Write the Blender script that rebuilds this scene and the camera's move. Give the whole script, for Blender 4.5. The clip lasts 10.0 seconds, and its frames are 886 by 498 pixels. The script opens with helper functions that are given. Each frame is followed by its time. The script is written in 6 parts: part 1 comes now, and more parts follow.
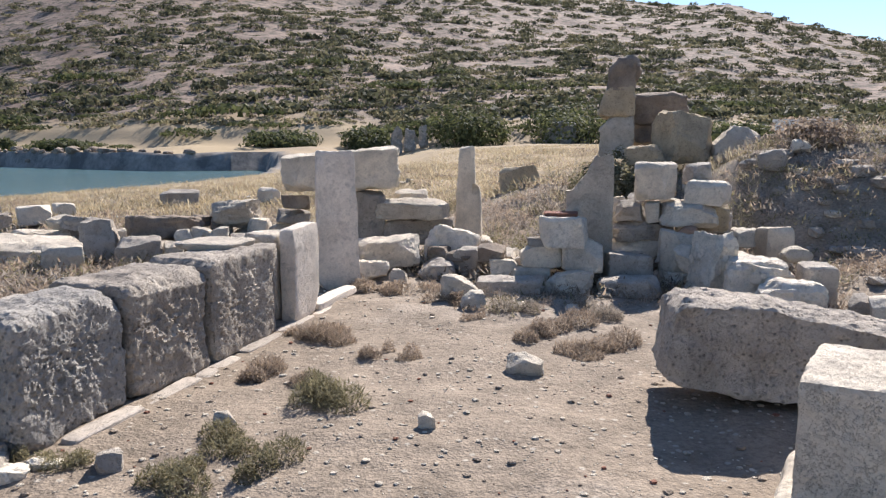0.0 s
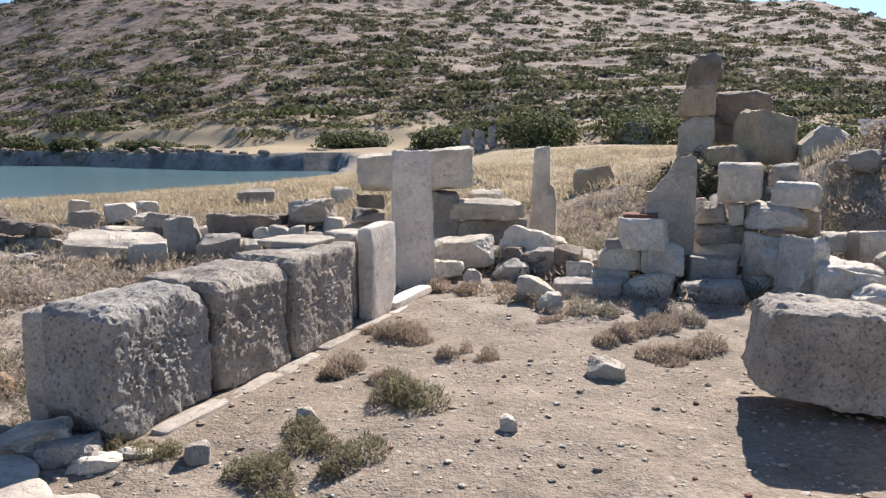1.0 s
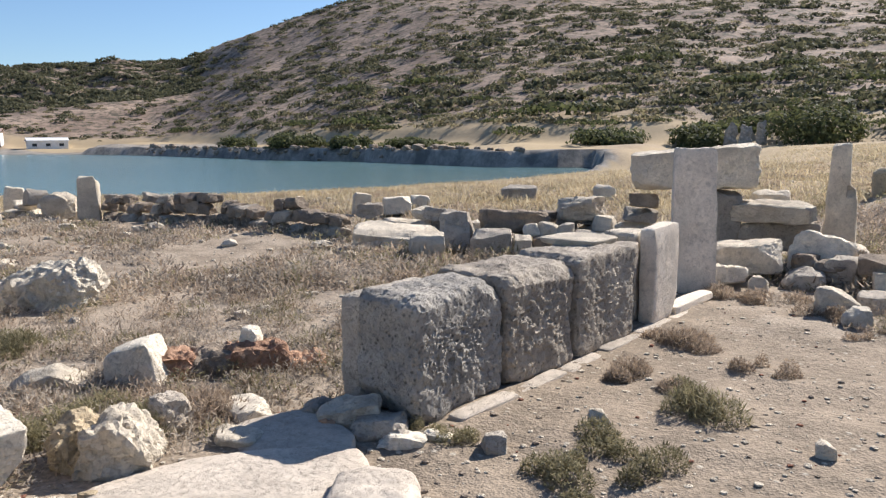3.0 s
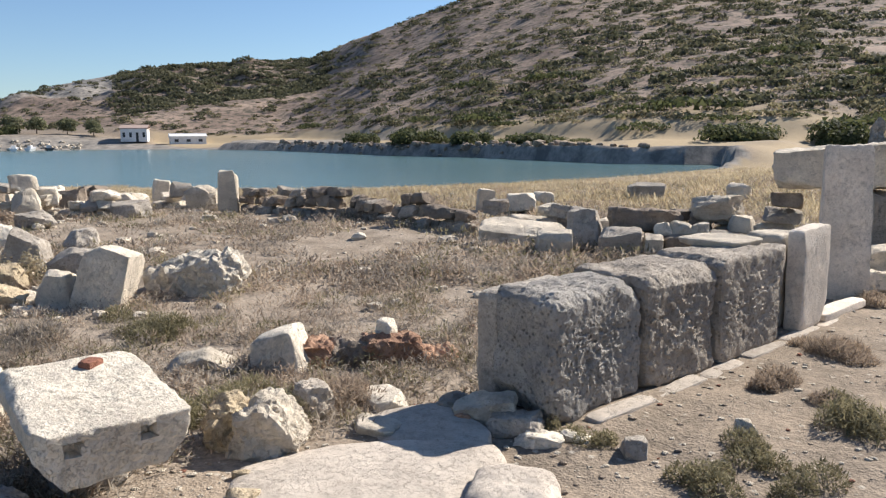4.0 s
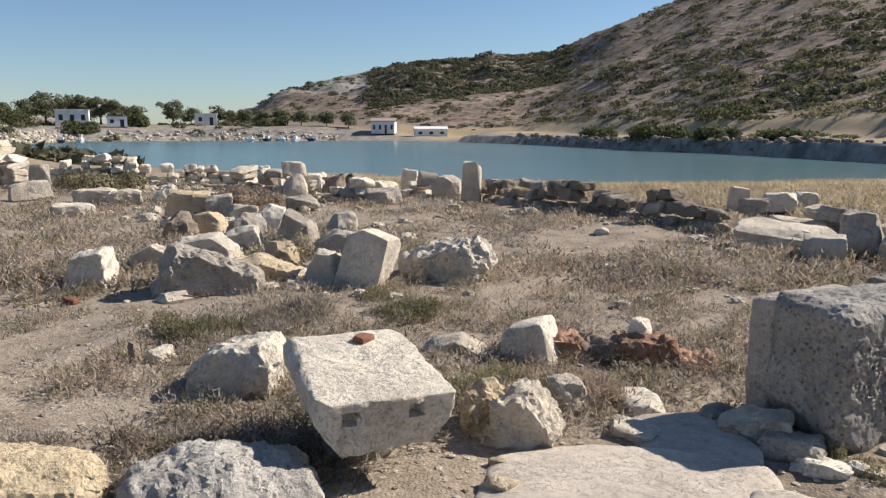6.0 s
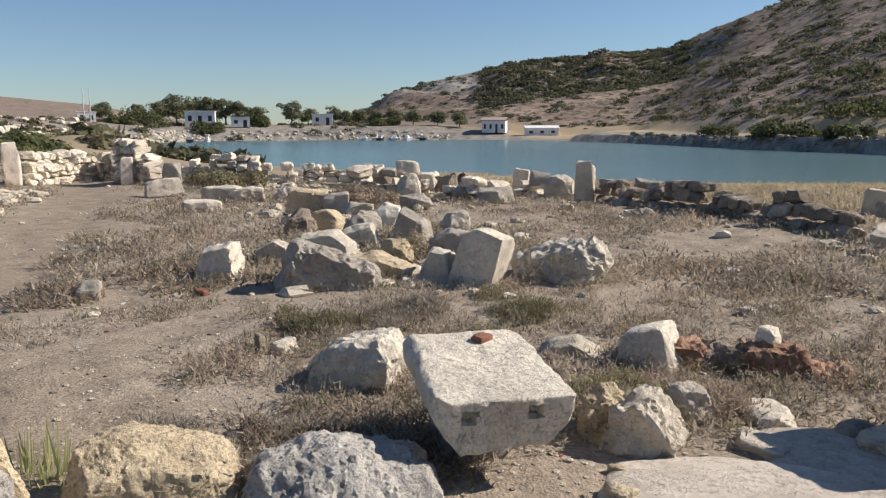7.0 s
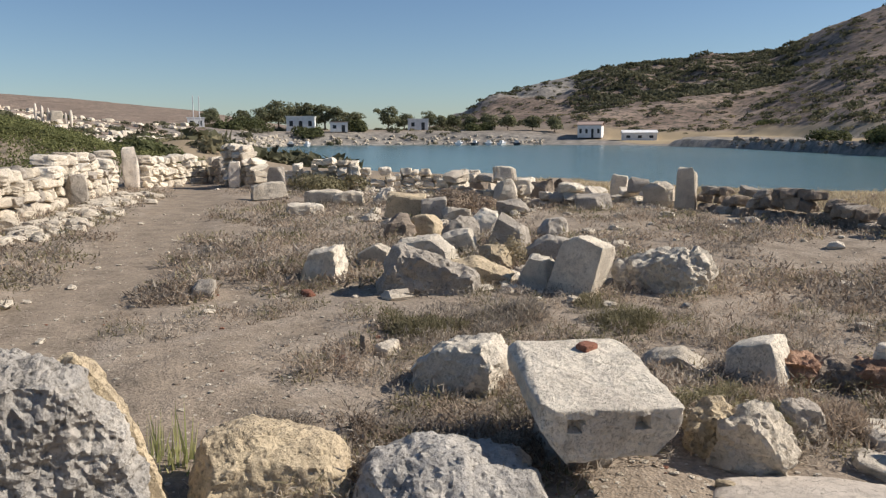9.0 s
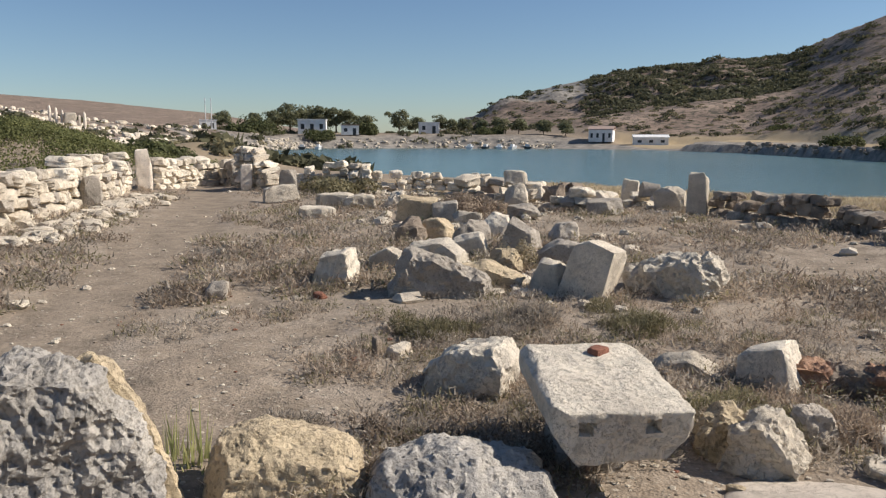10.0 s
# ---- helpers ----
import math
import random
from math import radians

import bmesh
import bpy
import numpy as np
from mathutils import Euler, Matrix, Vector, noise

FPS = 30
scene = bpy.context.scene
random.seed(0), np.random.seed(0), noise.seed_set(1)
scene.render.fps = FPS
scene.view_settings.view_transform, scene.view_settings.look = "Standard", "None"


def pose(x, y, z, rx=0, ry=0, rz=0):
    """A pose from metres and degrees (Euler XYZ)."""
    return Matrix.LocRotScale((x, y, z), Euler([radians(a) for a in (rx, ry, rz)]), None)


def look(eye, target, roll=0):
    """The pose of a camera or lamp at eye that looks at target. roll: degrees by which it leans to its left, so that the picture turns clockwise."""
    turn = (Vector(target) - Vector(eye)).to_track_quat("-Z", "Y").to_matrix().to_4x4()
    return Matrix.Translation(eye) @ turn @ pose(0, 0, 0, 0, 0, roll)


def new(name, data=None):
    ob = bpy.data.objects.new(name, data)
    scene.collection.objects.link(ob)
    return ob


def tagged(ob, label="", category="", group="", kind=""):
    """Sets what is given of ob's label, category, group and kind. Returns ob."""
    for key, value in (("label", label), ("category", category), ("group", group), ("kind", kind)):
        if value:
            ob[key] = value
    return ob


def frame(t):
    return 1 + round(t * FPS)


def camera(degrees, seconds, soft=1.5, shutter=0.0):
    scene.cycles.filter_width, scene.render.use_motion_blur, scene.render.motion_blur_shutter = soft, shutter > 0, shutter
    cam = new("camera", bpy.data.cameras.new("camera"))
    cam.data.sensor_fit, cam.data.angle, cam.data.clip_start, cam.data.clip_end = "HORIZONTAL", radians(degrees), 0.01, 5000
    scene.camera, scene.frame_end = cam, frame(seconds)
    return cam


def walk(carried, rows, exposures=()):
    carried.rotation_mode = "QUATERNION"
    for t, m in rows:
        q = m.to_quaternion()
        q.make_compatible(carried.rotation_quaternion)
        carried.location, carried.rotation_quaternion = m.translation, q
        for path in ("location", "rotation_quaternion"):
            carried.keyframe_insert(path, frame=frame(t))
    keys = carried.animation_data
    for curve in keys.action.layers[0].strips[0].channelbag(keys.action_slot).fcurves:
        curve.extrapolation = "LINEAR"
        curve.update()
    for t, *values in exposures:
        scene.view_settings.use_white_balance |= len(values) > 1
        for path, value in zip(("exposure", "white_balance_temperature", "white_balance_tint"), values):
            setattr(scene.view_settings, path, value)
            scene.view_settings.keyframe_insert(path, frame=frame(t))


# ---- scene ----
cam = camera(60.0, 10.0, soft=1.25)
PATH = [
    (0, (0.0, 0.0, 1.603), (-0.03, 1.98, 1.32), -0.3),
    (0.5, (-0.035, 0.019, 1.599), (-0.098, 1.998, 1.317), -0.2),
    (1, (-0.094, 0.042, 1.591), (-0.298, 2.012, 1.311), -0.3),
    (1.5, (-0.154, 0.046, 1.591), (-0.534, 1.989, 1.31), -0.5),
    (2, (-0.223, 0.077, 1.582), (-0.778, 1.978, 1.303), -0.6),
    (3.5, (-0.444, -0.021, 1.606), (-1.39, 1.717, 1.318), -0.5),
    (4, (-0.495, -0.033, 1.604), (-1.58, 1.622, 1.313), -0.5),
    (4.5, (-0.552, -0.043, 1.594), (-1.757, 1.527, 1.302), -0.3),
    (5, (-0.616, -0.045, 1.582), (-1.942, 1.422, 1.287), -0.1),
    (5.5, (-0.643, -0.069, 1.588), (-2.069, 1.301, 1.288), -0.1),
    (6, (-0.699, -0.079, 1.582), (-2.223, 1.18, 1.278), -0.0),
    (7.5, (-0.74, -0.157, 1.592), (-2.479, 0.783, 1.289), -0.3),
    (8, (-0.73, -0.185, 1.601), (-2.5, 0.697, 1.301), -0.3),
    (8.5, (-0.723, -0.208, 1.609), (-2.511, 0.638, 1.311), -0.3),
    (9, (-0.712, -0.225, 1.611), (-2.513, 0.594, 1.318), -0.2),
    (9.5, (-0.705, -0.237, 1.616), (-2.513, 0.567, 1.327), -0.1),
    (10, (-0.687, -0.254, 1.616), (-2.5, 0.542, 1.332), 0.1),
]
walk(cam, [(t, look(eye, target, roll)) for t, eye, target, roll in PATH],
     exposures=[(0.0, 0.83, 6150, 13), (2.0, 0.77, 6250, 12), (4.0, 0.66, 6350, 10), (5.5, 0.48, 6450, 10), (7.5, 0.26, 6450, 10), (10.0, 0.20, 6500, 10)])

# ---- light ----
SUN_AZ = radians(20.0)      # clockwise from +y
SUN_EL = radians(37.0)
world = bpy.data.worlds.new("world")
scene.world = world
world.use_nodes = True
wn = world.node_tree.nodes
sky = wn.new("ShaderNodeTexSky")
sky.sky_type = "NISHITA"
sky.sun_disc = False
sky.sun_elevation, sky.sun_rotation = SUN_EL, SUN_AZ
sky.air_density, sky.dust_density, sky.ozone_density = 1.0, 0.3, 1.6
sky.altitude = 300
tint = wn.new("ShaderNodeMix")
tint.data_type, tint.blend_type = "RGBA", "MULTIPLY"
tint.inputs[0].default_value = 1.0
tint.inputs[7].default_value = (0.84, 0.95, 1.09, 1)
world.node_tree.links.new(sky.outputs[0], tint.inputs[6])
world.node_tree.links.new(tint.outputs[2], wn["Background"].inputs[0])
wn["Background"].inputs[1].default_value = 0.074
sun_data = bpy.data.lights.new("sun", "SUN")
sun_data.energy, sun_data.angle, sun_data.color = 5.3, radians(0.53), (1.0, 0.925, 0.83)
sun = new("sun", sun_data)
sun_way = Vector((math.sin(SUN_AZ) * math.cos(SUN_EL), math.cos(SUN_AZ) * math.cos(SUN_EL), math.sin(SUN_EL)))
sun.matrix_world = look(sun_way * 50, (0, 0, 0))

# ---- materials ----
SEA = -1.2


def base_material(name, rough=0.85, spec=0.25):
    m = bpy.data.materials.new(name)
    m.use_nodes = True
    b = m.node_tree.nodes["Principled BSDF"]
    b.inputs["Roughness"].default_value = rough
    b.inputs["Specular IOR Level"].default_value = spec
    return m, m.node_tree, b


def tex(nt, kind, scale, detail=4.0, coords=None, rough=0.55, dims="3D"):
    n = nt.nodes.new(kind)
    n.inputs["Scale"].default_value = scale
    if kind == "ShaderNodeTexNoise":
        n.inputs["Detail"].default_value = detail
        n.inputs["Roughness"].default_value = rough
    if coords is not None:
        nt.links.new(coords, n.inputs["Vector"])
    return n


def ramp(nt, value, stops):
    r = nt.nodes.new("ShaderNodeValToRGB")
    while len(r.color_ramp.elements) < len(stops):
        r.color_ramp.elements.new(0.5)
    for e, (p, c) in zip(r.color_ramp.elements, stops):
        e.position = p
        e.color = (*c, 1) if not isinstance(c, float) else (c, c, c, 1)
    nt.links.new(value, r.inputs[0])
    return r.outputs[0]


def mix(nt, fac, a, b, how="MIX"):
    n = nt.nodes.new("ShaderNodeMix")
    n.data_type, n.blend_type = "RGBA", how
    for socket, v in ((n.inputs[0], fac), (n.inputs[6], a), (n.inputs[7], b)):
        if isinstance(v, (int, float)):
            socket.default_value = v
        elif isinstance(v, tuple):
            socket.default_value = (*v, 1)
        else:
            nt.links.new(v, socket)
    return n.outputs[2]


def maths(nt, how, a, b=0.0, clamp=False):
    n = nt.nodes.new("ShaderNodeMath")
    n.operation, n.use_clamp = how, clamp
    for socket, v in zip(n.inputs, (a, b)):
        if isinstance(v, (int, float)):
            socket.default_value = v
        else:
            nt.links.new(v, socket)
    return n.outputs[0]


def bump(nt, b, height, strength, distance):
    n = nt.nodes.new("ShaderNodeBump")
    n.inputs["Strength"].default_value, n.inputs["Distance"].default_value = strength, distance
    nt.links.new(height, n.inputs["Height"])
    nt.links.new(n.outputs[0], b.inputs["Normal"])


def where(nt):
    """World place, so that grain runs on at real size."""
    return nt.nodes.new("ShaderNodeNewGeometry").outputs["Position"]


def stone_material(name, light, dark, lichen, pits=0.5, amount=0.5, relief=0.022):
    """Weathered limestone: pale breaks, grey patina, lichen spots, cracks and solution pits, the hollows' shade put
    into the colour.
    """
    m, nt, b = base_material(name, 0.9, 0.2)
    co = where(nt)
    info = nt.nodes.new("ShaderNodeObjectInfo")
    shift = nt.nodes.new("ShaderNodeVectorMath")
    shift.operation = "ADD"
    nt.links.new(co, shift.inputs[0])
    nt.links.new(info.outputs["Random"], shift.inputs[1])
    co = shift.outputs[0]
    big = tex(nt, "ShaderNodeTexNoise", 3.2, 5, co)
    mid = tex(nt, "ShaderNodeTexNoise", 14, 6, co, 0.65)
    fine = tex(nt, "ShaderNodeTexNoise", 75, 4, co, 0.7)
    pit = tex(nt, "ShaderNodeTexVoronoi", 24, coords=co)
    patina = ramp(nt, maths(nt, "ADD", maths(nt, "MULTIPLY", big.outputs[0], 0.6), maths(nt, "MULTIPLY", mid.outputs[0], 0.4)),
                  [(0.5 - 0.16 * amount - 0.02, 0.0), (0.62 - 0.1 * amount, 1.0)])
    col = mix(nt, patina, light, dark)
    spots = ramp(nt, tex(nt, "ShaderNodeTexNoise", 8, 6, co, 0.7).outputs[0], [(0.54, 0.0), (0.66, 1.0)])
    col = mix(nt, maths(nt, "MULTIPLY", spots, 0.38), col, lichen)
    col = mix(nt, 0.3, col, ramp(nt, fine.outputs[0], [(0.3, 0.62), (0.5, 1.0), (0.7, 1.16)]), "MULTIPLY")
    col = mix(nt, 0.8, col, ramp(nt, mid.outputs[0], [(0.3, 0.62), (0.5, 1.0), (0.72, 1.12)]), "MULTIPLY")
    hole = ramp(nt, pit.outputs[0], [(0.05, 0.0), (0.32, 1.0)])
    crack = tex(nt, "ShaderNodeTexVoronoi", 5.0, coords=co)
    crack.feature = "DISTANCE_TO_EDGE"
    warp = nt.nodes.new("ShaderNodeVectorMath")
    warp.operation = "ADD"
    nt.links.new(co, warp.inputs[0])
    nt.links.new(mid.outputs[1], warp.inputs[1])
    nt.links.new(warp.outputs[0], crack.inputs["Vector"])
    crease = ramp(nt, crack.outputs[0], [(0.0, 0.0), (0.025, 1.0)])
    # shade inside cracks and pits multiplied into the colour, matching the bump below
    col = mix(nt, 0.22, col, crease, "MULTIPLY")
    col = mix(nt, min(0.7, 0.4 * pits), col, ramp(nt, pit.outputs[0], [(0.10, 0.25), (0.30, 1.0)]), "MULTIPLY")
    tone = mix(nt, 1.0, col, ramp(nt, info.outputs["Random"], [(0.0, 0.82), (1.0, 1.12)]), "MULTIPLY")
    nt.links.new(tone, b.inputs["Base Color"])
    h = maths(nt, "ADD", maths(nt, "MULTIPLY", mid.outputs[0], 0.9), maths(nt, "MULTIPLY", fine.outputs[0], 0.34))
    h = maths(nt, "ADD", h, maths(nt, "MULTIPLY", hole, pits * 0.22))
    h = maths(nt, "ADD", h, maths(nt, "MULTIPLY", crease, 0.25))
    bump(nt, b, h, 1.0, relief)
    return m


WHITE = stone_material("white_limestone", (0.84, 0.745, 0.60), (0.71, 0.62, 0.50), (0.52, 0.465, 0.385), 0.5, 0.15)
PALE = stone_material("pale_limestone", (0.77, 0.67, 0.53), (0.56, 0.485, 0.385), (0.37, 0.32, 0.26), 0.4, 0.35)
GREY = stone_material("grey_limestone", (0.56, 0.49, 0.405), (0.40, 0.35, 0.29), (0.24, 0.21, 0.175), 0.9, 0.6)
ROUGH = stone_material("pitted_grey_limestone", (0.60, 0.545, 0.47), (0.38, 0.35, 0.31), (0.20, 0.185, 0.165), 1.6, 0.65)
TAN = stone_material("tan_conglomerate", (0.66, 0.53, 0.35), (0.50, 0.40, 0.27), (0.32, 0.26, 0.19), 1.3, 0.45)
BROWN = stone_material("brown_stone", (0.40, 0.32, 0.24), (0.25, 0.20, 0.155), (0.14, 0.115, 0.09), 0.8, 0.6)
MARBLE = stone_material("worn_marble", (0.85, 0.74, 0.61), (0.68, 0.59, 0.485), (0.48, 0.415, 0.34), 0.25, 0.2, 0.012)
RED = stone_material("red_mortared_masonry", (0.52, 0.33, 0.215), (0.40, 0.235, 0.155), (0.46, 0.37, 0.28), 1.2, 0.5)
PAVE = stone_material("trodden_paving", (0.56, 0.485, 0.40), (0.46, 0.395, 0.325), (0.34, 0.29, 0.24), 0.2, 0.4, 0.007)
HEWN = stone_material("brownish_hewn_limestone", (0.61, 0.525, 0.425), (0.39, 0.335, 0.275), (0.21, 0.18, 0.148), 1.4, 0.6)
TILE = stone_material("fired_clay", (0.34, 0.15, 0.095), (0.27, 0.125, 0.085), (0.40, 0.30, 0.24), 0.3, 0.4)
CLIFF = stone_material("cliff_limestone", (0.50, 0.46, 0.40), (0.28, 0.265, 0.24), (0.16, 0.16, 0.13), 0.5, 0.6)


def ground_material():
    m, nt, b = base_material("dry_earth", 0.95, 0.15)
    co = where(nt)
    big = tex(nt, "ShaderNodeTexNoise", 0.35, 5, co)
    mid = tex(nt, "ShaderNodeTexNoise", 2.6, 6, co, 0.65)
    fine = tex(nt, "ShaderNodeTexNoise", 28, 5, co, 0.7)
    grit = tex(nt, "ShaderNodeTexVoronoi", 60, coords=co)
    stony = tex(nt, "ShaderNodeTexVoronoi", 17, coords=co)

    def cover(name):
        a = nt.nodes.new("ShaderNodeAttribute")
        a.attribute_name = name
        return a.outputs["Fac"]

    sand = mix(nt, big.outputs[0], (0.255, 0.203, 0.15), (0.35, 0.282, 0.212))
    sand = mix(nt, 0.7, sand, ramp(nt, mid.outputs[0], [(0.32, 0.55), (0.55, 1.0), (0.72, 1.15)]), "MULTIPLY")
    sand = mix(nt, 0.75, sand, ramp(nt, fine.outputs[0], [(0.28, 0.45), (0.5, 0.95), (0.72, 1.3)]), "MULTIPLY")
    chips = maths(nt, "GREATER_THAN", stony.outputs[1], 0.78)
    chips = maths(nt, "MULTIPLY", chips, ramp(nt, stony.outputs[0], [(0.22, 1.0), (0.34, 0.0)]))
    sand = mix(nt, maths(nt, "MULTIPLY", chips, 0.6), sand, (0.50, 0.45, 0.37))
    litter = mix(nt, mid.outputs[0], (0.29, 0.237, 0.183), (0.43, 0.357, 0.278))
    litter = mix(nt, 0.8, litter, ramp(nt, fine.outputs[0], [(0.3, 0.4), (0.7, 1.3)]), "MULTIPLY")
    edge = maths(nt, "ADD", cover("litter"), maths(nt, "MULTIPLY", maths(nt, "SUBTRACT", mid.outputs[0], 0.5), 1.6))
    col = mix(nt, ramp(nt, edge, [(0.35, 0.0), (0.65, 0.85)]), sand, litter)
    straw = mix(nt, fine.outputs[0], (0.28, 0.215, 0.13), (0.50, 0.39, 0.245))
    col = mix(nt, cover("straw"), col, straw)
    scrub = tex(nt, "ShaderNodeTexNoise", 0.055, 8, co, 0.7)
    speck = tex(nt, "ShaderNodeTexNoise", 0.42, 8, co, 0.75)
    slope = mix(nt, ramp(nt, scrub.outputs[0], [(0.42, 0.0), (0.6, 1.0)]), (0.21, 0.153, 0.12), (0.36, 0.27, 0.205))
    slope = mix(nt, ramp(nt, speck.outputs[0], [(0.43, 0.0), (0.52, 1.0)]), (0.09, 0.08, 0.06), slope)
    slope = mix(nt, ramp(nt, speck.outputs[0], [(0.62, 0.0), (0.70, 0.6)]), slope, (0.44, 0.37, 0.285))
    col = mix(nt, cover("slope"), col, slope)
    crag = mix(nt, ramp(nt, speck.outputs[0], [(0.4, 0.0), (0.62, 1.0)]), (0.14, 0.133, 0.122), (0.36, 0.325, 0.28))
    col = mix(nt, cover("crag"), col, crag)
    nt.links.new(col, b.inputs["Base Color"])
    h = maths(nt, "ADD", maths(nt, "MULTIPLY", fine.outputs[0], 0.7), maths(nt, "MULTIPLY", mid.outputs[0], 1.5))
    h = maths(nt, "ADD", h, maths(nt, "MULTIPLY", grit.outputs[0], 0.35))
    h = maths(nt, "SUBTRACT", h, maths(nt, "MULTIPLY", stony.outputs[0], 0.4))
    bump(nt, b, h, 0.6, 0.025)
    return m


def leaf_material(name, a, b2, dry=0.0):
    m, nt, b = base_material(name, 0.75, 0.2)
    geo = nt.nodes.new("ShaderNodeNewGeometry")
    n = tex(nt, "ShaderNodeTexNoise", 0.6, 4, geo.outputs["Position"])
    col = mix(nt, geo.outputs["Random Per Island"], a, b2)
    col = mix(nt, 0.8, col, ramp(nt, n.outputs[0], [(0.3, 0.6), (0.7, 1.35)]), "MULTIPLY")
    nt.links.new(col, b.inputs["Base Color"])
    thin = nt.nodes.new("ShaderNodeBsdfTranslucent")
    nt.links.new(col, thin.inputs[0])
    both = nt.nodes.new("ShaderNodeMixShader")
    both.inputs[0].default_value = 0.42
    nt.links.new(b.outputs[0], both.inputs[1])
    nt.links.new(thin.outputs[0], both.inputs[2])
    nt.links.new(both.outputs[0], nt.nodes["Material Output"].inputs[0])
    return m


EARTH = ground_material()
DRY = leaf_material("dry_scrub", (0.21, 0.16, 0.12), (0.52, 0.415, 0.31))
GREY_SCRUB = leaf_material("grey_scrub", (0.22, 0.19, 0.155), (0.56, 0.48, 0.385))
OLIVE = leaf_material("olive_scrub", (0.13, 0.118, 0.066), (0.35, 0.305, 0.18))
STRAW = leaf_material("straw_grass", (0.34, 0.27, 0.16), (0.60, 0.51, 0.35))
GREEN = leaf_material("green_maquis", (0.058, 0.070, 0.03), (0.15, 0.155, 0.068))
HILLGREEN = leaf_material("hill_maquis", (0.062, 0.066, 0.038), (0.16, 0.152, 0.088))
TREE = leaf_material("tree_leaf", (0.11, 0.12, 0.065), (0.25, 0.245, 0.14))


def plaster_material():
    m, nt, b = base_material("white_plaster", 0.8, 0.3)
    n = tex(nt, "ShaderNodeTexNoise", 0.9, 6, where(nt))
    nt.links.new(ramp(nt, n.outputs[0], [(0.3, (0.66, 0.65, 0.62)), (0.6, (0.80, 0.79, 0.77))]), b.inputs["Base Color"])
    return m


def plain(name, colour, rough=0.7):
    m, nt, b = base_material(name, rough, 0.3)
    n = tex(nt, "ShaderNodeTexNoise", 6.0, 5, where(nt))
    nt.links.new(mix(nt, 0.5, colour, ramp(nt, n.outputs[0], [(0.3, 0.6), (0.7, 1.3)]), "MULTIPLY"), b.inputs["Base Color"])
    return m


PLASTER = plaster_material()
ROOF = plain("roof_tile", (0.40, 0.30, 0.25))
GLASS_DARK = plain("dark_pane", (0.05, 0.055, 0.06), 0.25)
BARK = plain("bark", (0.14, 0.11, 0.085), 0.95)
STEEL = plain("pale_steel", (0.62, 0.62, 0.62), 0.5)
HULL = plain("painted_hull", (0.72, 0.72, 0.72), 0.4)


def water_material():
    m, nt, b = base_material("sea_water", 0.22, 0.4)
    co = nt.nodes.new("ShaderNodeMapping")
    co.inputs["Scale"].default_value = (0.45, 1.0, 1.0)
    co.inputs["Rotation"].default_value = (0, 0, radians(25))
    nt.links.new(where(nt), co.inputs[0])
    w1 = tex(nt, "ShaderNodeTexNoise", 1.4, 4, co.outputs[0])
    w2 = tex(nt, "ShaderNodeTexNoise", 5.0, 3, co.outputs[0])
    patch = tex(nt, "ShaderNodeTexNoise", 0.03, 3, co.outputs[0])
    nt.links.new(mix(nt, ramp(nt, patch.outputs[0], [(0.35, 0.0), (0.65, 1.0)]), (0.07, 0.13, 0.132), (0.10, 0.165, 0.16)), b.inputs["Base Color"])
    bump(nt, b, maths(nt, "ADD", w1.outputs[0], maths(nt, "MULTIPLY", w2.outputs[0], 0.35)), 0.35, 0.06)
    return m


WATER = water_material()

# ---- shape helpers ----
rng = np.random.default_rng(7)


def mesh_of(name, verts, faces, material, smooth=True, sharp=None):
    me = bpy.data.meshes.new(name)
    me.from_pydata(np.asarray(verts).tolist(), [], faces.tolist() if isinstance(faces, np.ndarray) else faces)
    me.materials.append(material)
    if smooth:
        me.polygons.foreach_set("use_smooth", np.ones(len(me.polygons), bool))
        if sharp:
            me.set_sharp_from_angle(angle=radians(sharp))
    me.update()
    return me


def part(name, bm, material, parent, label=""):
    me = bpy.data.meshes.new(name)
    bm.to_mesh(me)
    bm.free()
    me.materials.append(material)
    ob = new(name, me)
    ob.parent = parent
    return tagged(ob, label)


def thing(name, x, y, z, rz, label, category, group="", kind=""):
    ob = new(name)
    ob.empty_display_size = 0.1
    ob.matrix_basis = pose(x, y, z, 0, 0, rz)
    return tagged(ob, label, category, group, kind)


def box_bm(bm, cx, cy, cz, sx, sy, sz, bevel=0.0):
    made = bmesh.ops.create_cube(bm, size=1.0, matrix=Matrix.Translation((cx, cy, cz)) @ Matrix.Diagonal((sx, sy, sz, 1)))
    if bevel:
        edges = list({e for v in made["verts"] for e in v.link_edges})
        bmesh.ops.bevel(bm, geom=edges, offset=bevel, segments=2, affect="EDGES")
    return bm


GRIDS = {}


def cube_grid(n):
    """A cube from -1 to 1 with n x n squares a side."""
    if n not in GRIDS:
        bm = bmesh.new()
        bmesh.ops.create_cube(bm, size=2.0)
        if n > 1:
            bmesh.ops.subdivide_edges(bm, edges=bm.edges[:], cuts=n - 1, use_grid_fill=True)
        bm.verts.index_update()
        GRIDS[n] = (np.array([v.co[:] for v in bm.verts]), [[v.index for v in f.verts] for f in bm.faces])
        bm.free()
    c, f = GRIDS[n]
    return c.copy(), f


